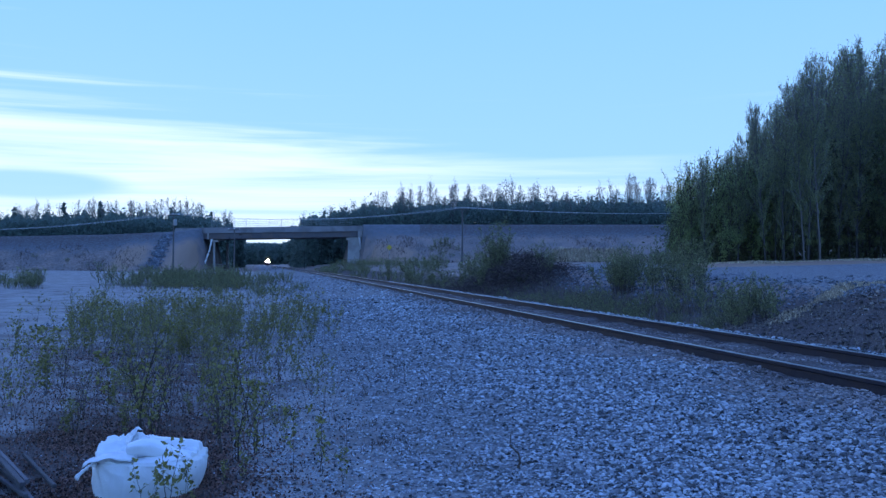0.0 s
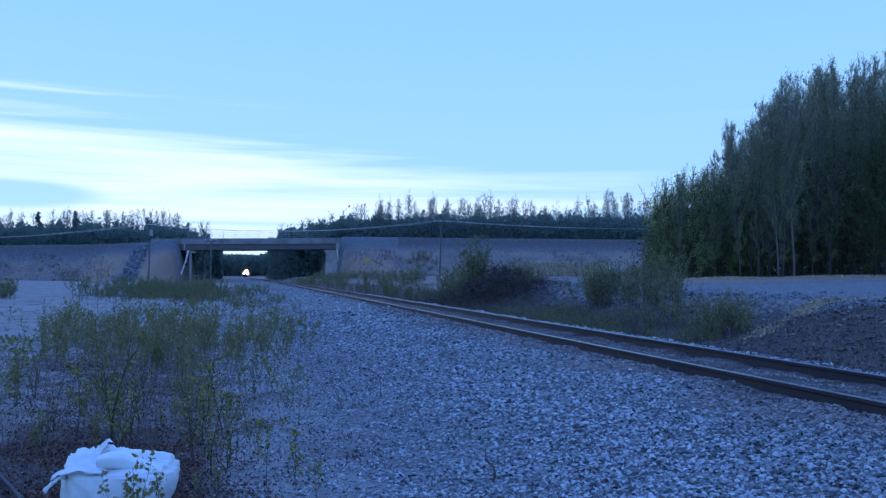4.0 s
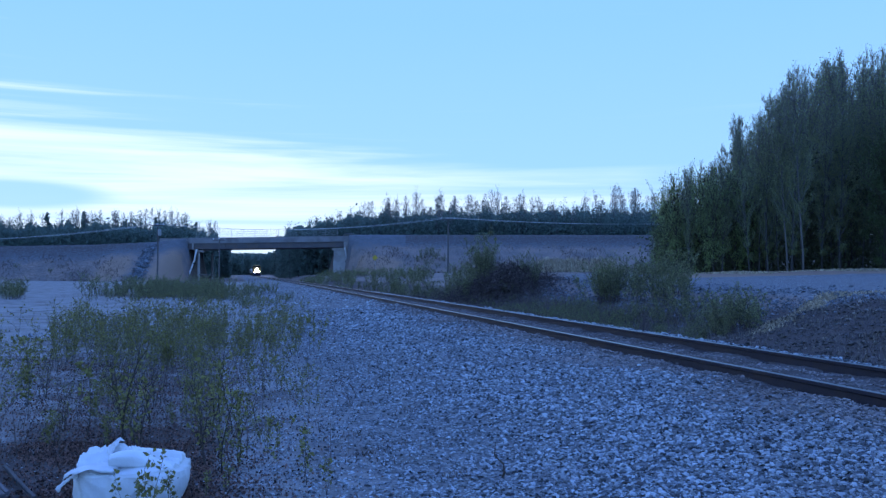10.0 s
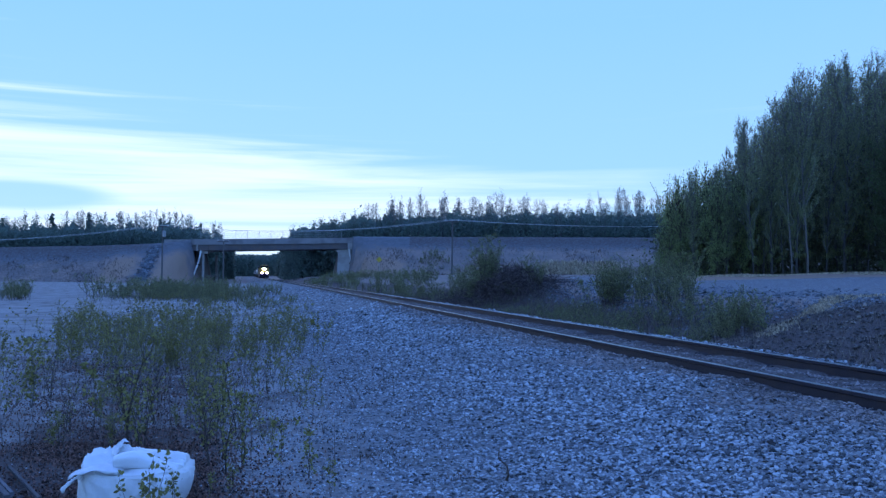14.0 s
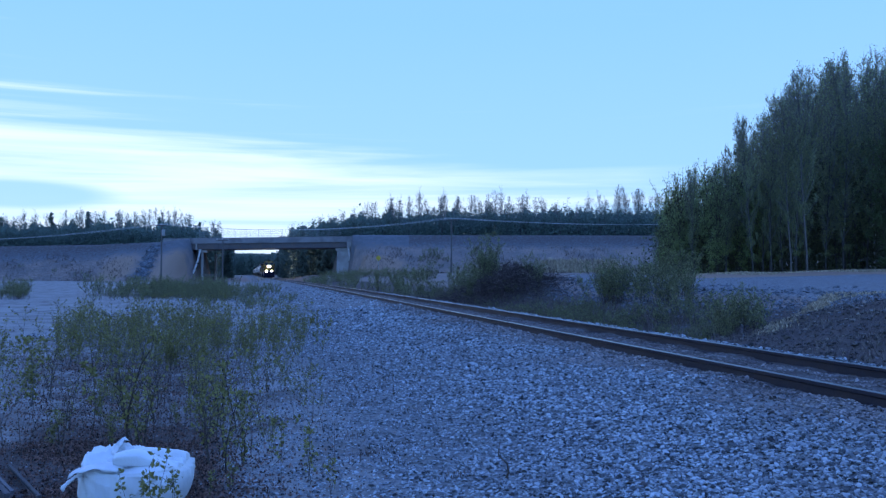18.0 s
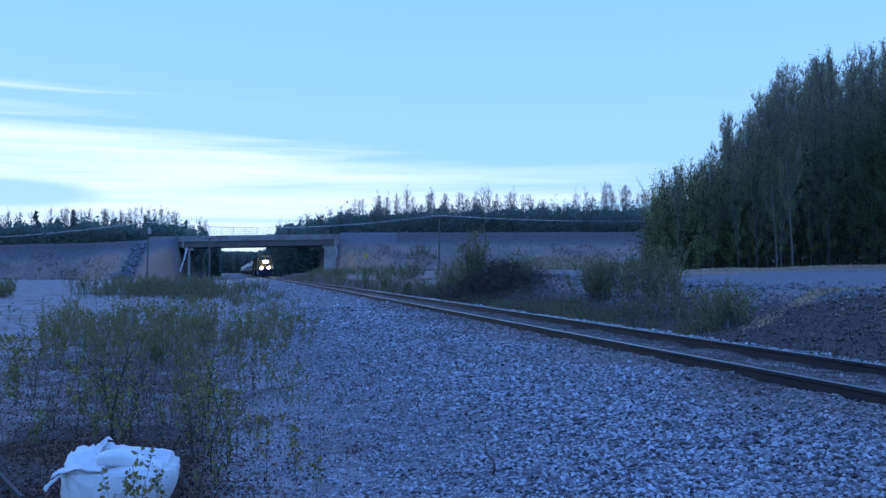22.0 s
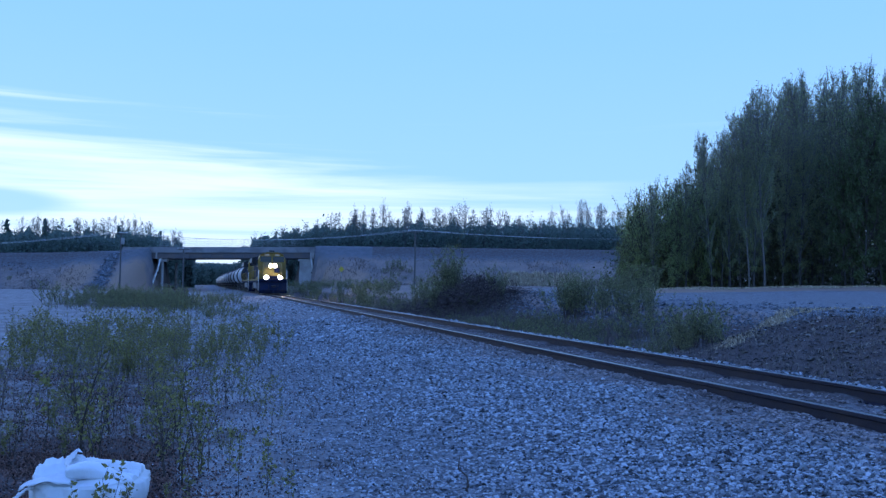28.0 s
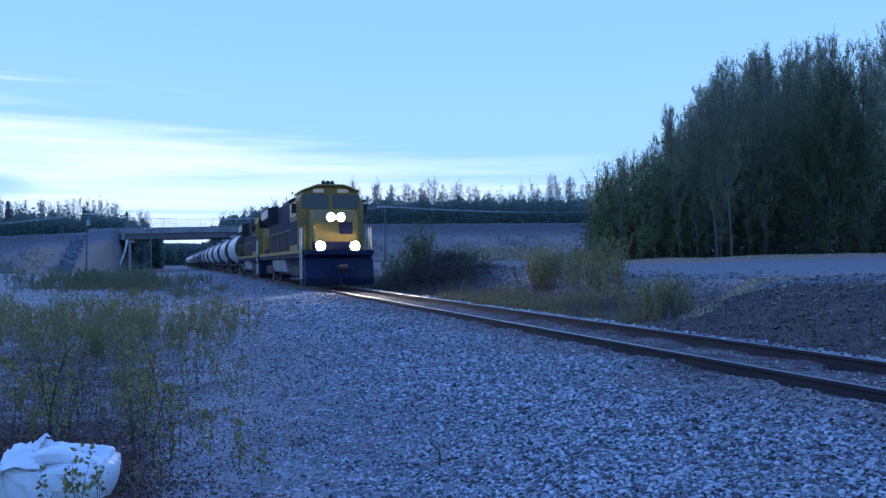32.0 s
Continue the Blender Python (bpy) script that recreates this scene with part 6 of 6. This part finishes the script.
def build_loco(lit):
    t = thing("locomotive", ("blue and yellow diesel locomotive with lit headlights leading the train" if lit else "blue and yellow diesel locomotive, second in the train"), "locomotive", "train")
    part("frame", box(-21.6, -0.5, -1.5, 1.5, 1.28, 1.62, 0.03), M_BLUE, t)
    part("walkway_edge", box(-21.6, -0.5, -1.54, -1.505, 1.5, 1.66), M_YELLOW, t)
    part("walkway_edge", box(-21.6, -0.5, 1.505, 1.54, 1.5, 1.66), M_YELLOW, t)
    plow = part("pilot", prism([(-0.55, 0.18), (-0.1, 0.12), (0.06, 0.45), (-0.15, 1.28), (-0.55, 1.28)], "y", -1.45, 1.45, 0.02), M_BLUE, t)
    part("plow_rib", prism([(-0.1, 0.12), (0.25, 0.16), (0.06, 0.55)], "y", -0.06, 0.06), M_BLUE, plow)
    part("anticlimber", box(-0.62, 0.12, -1.45, 1.45, 1.42, 1.62, 0.03), M_BLUE, t)
    part("coupler", merge([rod([(-0.4, 0, 0.88), (0.45, 0, 0.88)], [0.14, 0.12], 8), rod([(0.45, -0.16, 0.88), (0.7, -0.1, 0.88), (0.7, 0.16, 0.88), (0.5, 0.18, 0.88)], 0.11, 6)]), M_BLACK, t)
    for sy in (-1, 1):
        for k, z in enumerate((0.35, 0.72, 1.1)):
            part("step", box(-1.3, -0.75, sy * 1.3 - 0.2, sy * 1.3 + 0.2, z, z + 0.05), M_BLACK, t)
        for xs, xe in ((-0.72, -0.86), (-1.24, -1.4)):
            part("step_rail", rod([(xs, sy * 1.52, 0.4), (xs, sy * 1.52, 1.65), (xe, sy * 1.5, 2.6)], 0.028, 6), M_PIPE, t, "white step handrail")
        part("brake_hose", rod([(-0.1, sy * 0.5, 1.05), (0.12, sy * 0.5, 0.8), (0.08, sy * 0.45, 0.5)], 0.03, 5), M_BLACK, t)
    nose = part("nose", prism([(-2.6, 1.63), (-0.95, 1.63), (-1.15, 2.9), (-1.5, 3.42), (-2.6, 3.5)], "y", -1.02, 1.02, 0.1), M_YELLOW, t, "yellow short nose")
    part("nose_door", box(-1.12, -1.06, 0.15, 0.75, 1.75, 2.85, 0.015), M_BLUE, nose)
    part("nose_stripe", prism([(-1.05, 1.66), (-0.93, 1.66), (-0.97, 2.0), (-1.1, 2.0)], "y", -1.03, 1.03), M_BLUE, nose)
    cab = part("cab", prism([(-1.5, 1.63), (1.5, 1.63), (1.5, 3.75), (1.22, 4.28), (0.55, 4.52), (-0.55, 4.52), (-1.22, 4.28), (-1.5, 3.75)], "x", -5.1, -2.35, 0.05), M_YELLOW, t, "yellow cab with dark windows")
    part("lower_cab_panel", box(-5.08, -2.4, -1.52, 1.52, 1.9, 3.02, 0.02), M_BLUE, cab, "dark blue panel")
    part("cab_roof", prism([(-1.28, 4.27), (-0.58, 4.53), (0.58, 4.53), (1.28, 4.27), (1.3, 4.33), (0.6, 4.6), (-0.6, 4.6), (-1.3, 4.33)], "x", -5.15, -2.2), M_YELLOW, cab)
    for sy in (-1, 1):
        part("windshield", box(-2.36, -2.305, sy * 0.68 - 0.6, sy * 0.68 + 0.6, 3.52, 4.14, 0.02), M_GLASS, cab, "dark windshield")
        part("number_board", box(-2.36, -2.28, sy * 0.55 - 0.24, sy * 0.55 + 0.24, 4.22, 4.39, 0.02), M_BOARD, cab, "lit number board")
        for x0 in (-3.45, -4.6):
            part("side_window", box(x0, x0 + 0.85, sy * 1.5 - 0.02, sy * 1.5 + 0.02, 3.1, 3.85, 0.01), M_GLASS, cab)
        part("mirror", box(-2.7, -2.6, sy * 1.62 - 0.1, sy * 1.62 + 0.1, 3.3, 3.75, 0.02), M_BLACK, cab)
        part("sunshade", box(-4.7, -2.5, sy * 1.5, sy * 1.5 + sy * 0.22, 3.9, 3.94), M_BLUE, cab)
    part("horn", merge([rod([(-3.6, y, 4.75), (-3.1, y, 4.75)], [0.03, 0.1], 8) for y in (-0.2, 0, 0.2)] + [rod([(-3.6, 0, 4.5), (-3.6, 0, 4.78)], 0.04, 6)]), M_BLACK, t)
    hood = part("hood", box(-20.6, -5.1, -0.98, 0.98, 1.63, 4.3, 0.06), M_BLUE, t, "long blue engine hood")
    for sy in (-1, 1):
        for k in range(14):
            x = -6.4 - k * 0.62
            part("hood_door", box(x - 0.28, x + 0.28, sy * 0.985 - 0.022, sy * 0.985 + 0.022, 1.8, 3.5, 0.01), M_BLUE, hood)
        part("radiator_flare", prism([(sy * 0.9, 3.35), (sy * 1.5, 3.75), (sy * 1.5, 4.35), (sy * 0.9, 4.5)], "x", -20.4, -15.6, 0.03), M_BLACK, hood, "dark flared radiator")
        part("radiator_grille", prism([(sy * 1.505, 3.8), (sy * 1.53, 3.8), (sy * 1.53, 4.28), (sy * 1.505, 4.28)], "x", -20.2, -15.8), M_FENCE, hood)
        part("air_intake", box(-7.6, -5.6, sy * 1.05 - 0.2, sy * 1.05 + 0.2, 3.55, 4.25, 0.04), M_BLACK, hood)
        part("handrail", rod([(-21.4, sy * 1.48, 2.65), (-5.3, sy * 1.48, 2.65)], 0.022, 6), M_YELLOW, t)
        for k in range(10):
            x = -21.4 + k * 1.78
            part("stanchion", rod([(x, sy * 1.48, 1.63), (x, sy * 1.48, 2.65)], 0.02, 5), M_YELLOW, t)
        part("front_handrail", rod([(-0.62, sy * 1.4, 1.63), (-0.62, sy * 1.4, 2.65), (-0.62, sy * 0.7, 2.65)], 0.022, 6), M_YELLOW, t)
        part("fuel_tank_side", prism([(sy * 0.6, 0.42), (sy * 1.3, 0.62), (sy * 1.42, 1.27), (sy * 0.6, 1.27)], "x", -14.2, -8.0, 0.04), M_DULL, t, "pale grey fuel tank")
        part("air_tank", rod([(-15.2, sy * 1.2, 1.1), (-15.1, sy * 1.2, 1.1), (-13.9, sy * 1.2, 1.1), (-13.8, sy * 1.2, 1.1)], [0.1, 0.18, 0.18, 0.1], 10), M_BLACK, t)
    part("exhaust", box(-12.6, -11.6, -0.3, 0.3, 4.3, 4.62, 0.03), M_BLACK, hood)
    for x in (-16.6, -18.0, -19.4):
        part("roof_fan", rod([(x, 0, 4.3), (x, 0, 4.42), (x, 0, 4.44)], [0.6, 0.6, 0.5], 18), M_BLACK, hood)
    for xc in (-4.3, -17.6):
        k = part("truck_frame", box(xc - 2.35, xc + 2.35, -1.22, -1.05, 0.45, 0.95, 0.04, box(xc - 2.35, xc + 2.35, 1.05, 1.22, 0.45, 0.95, 0.04, box(xc - 0.3, xc + 0.3, -1.05, 1.05, 0.6, 1.0))), M_BLACK, t)
        for dx in (-1.85, 0.0, 1.85):
            for sy in (-1, 1):
                v, f = wheel_bm(0.53, 0.14, 22, 0.03)
                v = [(p[0] + xc + dx, sy * (p[1] + 0.76), p[2] + 0.53) for p in v]
                part("wheel", (v, f), M_STEEL, k)
            part("axle", rod([(xc + dx, -1.25, 0.53), (xc + dx, 1.25, 0.53)], 0.1, 8), M_BLACK, k)
    for y in (-0.215, 0.215):
        loco_lamp(t, -1.0, y, 3.06, 0.17, lit)
    for y in (-0.74, 0.74):
        loco_lamp(t, -0.5, y, 1.8, 0.19, lit)
    return t


def build_tank_car():
    t = thing("tank_car", "white railway tank car with black underframe and bands", "tank car", "train")
    r, zc = 1.5, 2.55
    prof = [(-2.75, r), (-15.15, r)]
    vs, fs, n = [], [], 32
    for k in range(n):
        a = 2 * math.pi * k / n
        vs += [(x, q * math.cos(a), zc + q * math.sin(a)) for x, q in prof]
    m = len(prof)
    for k in range(n):
        for i in range(m - 1):
            a, b = k * m + i, ((k + 1) % n) * m + i
            fs.append((a, b, b + 1, a + 1))
    smooth(part("tank_shell", (vs, fs), M_TANK, t, "white cylindrical tank"))
    # white ends coloured black: the shade in the gaps between cars is painted on
    for x0, sg in ((-2.75, 1), (-15.15, -1)):
        prof = [(x0, r), (x0 + sg * 0.5, r), (x0 + sg * 0.75, 1.42), (x0 + sg * 1.0, 1.15), (x0 + sg * 1.13, 0.7), (x0 + sg * 1.15, 0.0)]
        ev, ef = [], []
        for k in range(n):
            a = 2 * math.pi * k / n
            ev += [(x, q * math.cos(a), zc + q * math.sin(a)) for x, q in prof]
        for k in range(n):
            for i in range(5):
                a, b = k * 6 + i, ((k + 1) % n) * 6 + i
                ef.append((a, b, b + 1, a + 1) if sg < 0 else (a, a + 1, b + 1, b))
        smooth(part("tank_end", (ev, ef), M_BLACK, t, "domed end, blackened for the shade between cars"))

    def ring(x, w):
        pv, pf = [], []
        for k in range(n):
            a = 2 * math.pi * k / n
            pv += [(x, (r - 0.01) * math.cos(a), zc + (r - 0.01) * math.sin(a)), (x, (r + 0.02) * math.cos(a), zc + (r + 0.02) * math.sin(a)), (x + w, (r + 0.02) * math.cos(a), zc + (r + 0.02) * math.sin(a)), (x + w, (r - 0.01) * math.cos(a), zc + (r - 0.01) * math.sin(a))]
        for k in range(n):
            for i in range(3):
                a, b = k * 4 + i, ((k + 1) % n) * 4 + i
                pf.append((a, b, b + 1, a + 1))
        return pv, pf
    for x in (-2.9, -15.3):
        part("saddle_band", ring(x, 0.2), M_BLACK, t, "black band")
    part("manway", rod([(-9, 0, zc + r - 0.05), (-9, 0, zc + r + 0.35), (-9, 0, zc + r + 0.4)], [0.45, 0.45, 0.35], 14), M_TANK, t)
    part("top_platform", box(-10.1, -7.9, -0.85, 0.85, zc + r + 0.02, zc + r + 0.07), M_BLACK, t)
    part("platform_rail", merge([rod([(-10.1, y, zc + r + 0.05), (-10.1, y, zc + r + 0.75), (-7.9, y, zc + r + 0.75), (-7.9, y, zc + r + 0.05)], 0.025, 5) for y in (-0.85, 0.85)]), M_BLACK, t)
    part("ladder", merge([rod([(-9 + d, 1.62, 1.1), (-9 + d, 1.62, 3.2), (-9 + d, 0.9, 4.0)], 0.025, 5) for d in (-0.25, 0.25)] + [rod([(-9.25, 1.62, 1.2 + 0.3 * k), (-8.75, 1.62, 1.2 + 0.3 * k)], 0.018, 4) for k in range(7)]), M_BLACK, t)
    part("underframe", box(-17.6, -0.3, -0.45, 0.45, 0.85, 1.15, 0.02), M_BLACK, t)
    for xc in (-2.6, -15.3):
        part("end_platform", box(xc - 2.2 if xc < -9 else xc - 0.6, xc + 0.6 if xc < -9 else xc + 2.2, -1.4, 1.4, 1.05, 1.15), M_BLACK, t)
        part("saddle", prism([(-1.2, 1.15), (1.2, 1.15), (1.1, 1.55), (0.0, 1.2), (-1.1, 1.55)], "x", xc - 0.5, xc + 0.5), M_BLACK, t)
        k = part("bogie", box(xc - 1.25, xc + 1.25, -1.12, -0.98, 0.35, 0.75, 0.05, box(xc - 1.25, xc + 1.25, 0.98, 1.12, 0.35, 0.75, 0.05, box(xc - 0.25, xc + 0.25, -1.0, 1.0, 0.5, 0.85))), M_BLACK, t)
        for dx in (-0.9, 0.9):
            for sy in (-1, 1):
                v, f = wheel_bm(0.46, 0.13, 18, 0.03)
                part("wheel", ([(p[0] + xc + dx, sy * (p[1] + 0.76), p[2] + 0.46) for p in v], f), M_STEEL, k)
    for x in (-0.1, -17.8):
        part("coupler", rod([(x - 0.4, 0, 0.88), (x + 0.35, 0, 0.88)], 0.12, 8), M_BLACK, t)
    return t


def build_car():
    t = thing("sport_utility_car", "grey-blue sport utility car driving along the highway", "car")
    body = part("body", prism([(-2.3, 0.35), (2.25, 0.35), (2.35, 0.6), (2.3, 0.95), (1.1, 1.08), (-2.3, 1.12), (-2.38, 0.7)], "y", -0.9, 0.9, 0.06), M_CAR, t)
    part("cabin", prism([(-2.2, 1.1), (1.05, 1.06), (0.35, 1.68), (-0.2, 1.76), (-1.9, 1.72)], "y", -0.78, 0.78, 0.05), M_GLASS, t)
    part("roof", prism([(-1.92, 1.7), (0.2, 1.72), (0.1, 1.8), (-1.85, 1.78)], "y", -0.74, 0.74, 0.02), M_CAR, t)
    for sy in (-1, 1):
        part("headlight", box(2.24, 2.36, sy * 0.68 - 0.16, sy * 0.68 + 0.16, 0.68, 0.88, 0.02), M_CARLAMP, body)
        part("tail_light", box(-2.42, -2.3, sy * 0.76 - 0.1, sy * 0.76 + 0.1, 0.75, 1.15, 0.02), M_TAIL, body)
        for x in (-1.4, 1.45):
            v, f = wheel_bm(0.37, 0.24, 20)
            part("wheel", ([(p[0] + x, sy * (p[1] + 0.78), p[2] + 0.37) for p in v], f), M_TYRE, t)
    for ob in t.children_recursive:
        ob.data.transform(Matrix.Scale(0.86, 4))
    return t


def front_at(sec):
    """How far along the track the front of the train is."""
    return float(np.interp(sec, TRAIN[0], TRAIN[1]))


TRAIN = ((0.0, 32.0), (27.5 + 14.6 * 32, 27.5))
LEAD = build_loco(True)
SECOND = build_loco(False)
TANKS = [build_tank_car()]
for _ in range(15):
    TANKS.append(copy_thing(TANKS[0], Matrix.Identity(4)))
CAR = build_car()


def motions():
    rake = [(LEAD, 0.0), (SECOND, 22.4)] + [(c, 44.9 + 17.9 * i) for i, c in enumerate(TANKS)]
    for ob, back in rake:
        rows = []
        for sec in TRAIN_TIMES:
            a = front_at(sec) + back
            x, y, z = along(a, 0, RAIL_TOP)
            xe, ye, _z = along(a + 17.0)
            rows.append((sec, Matrix.Translation((x, y, z)) @ Matrix.Rotation(math.atan2(y - ye, x - xe), 4, "Z")))
        walk(ob, rows)
    rows = []
    for sec in np.linspace(0, 32, 65):
        x = float(np.interp(sec, [0, 8, 9, 12, 13, 32], [242, 34.2, 7.8, -70.3, -94.5, -560]))
        rows.append((float(sec), Matrix.Translation((x, ROAD_Y - 4.6, float(road_level(x)) + 0.02)) @ Matrix.Rotation(math.pi, 4, "Z")))
    walk(CAR, rows)


TRAIN_TIMES = [float(k) for k in range(0, 33)]
motions()
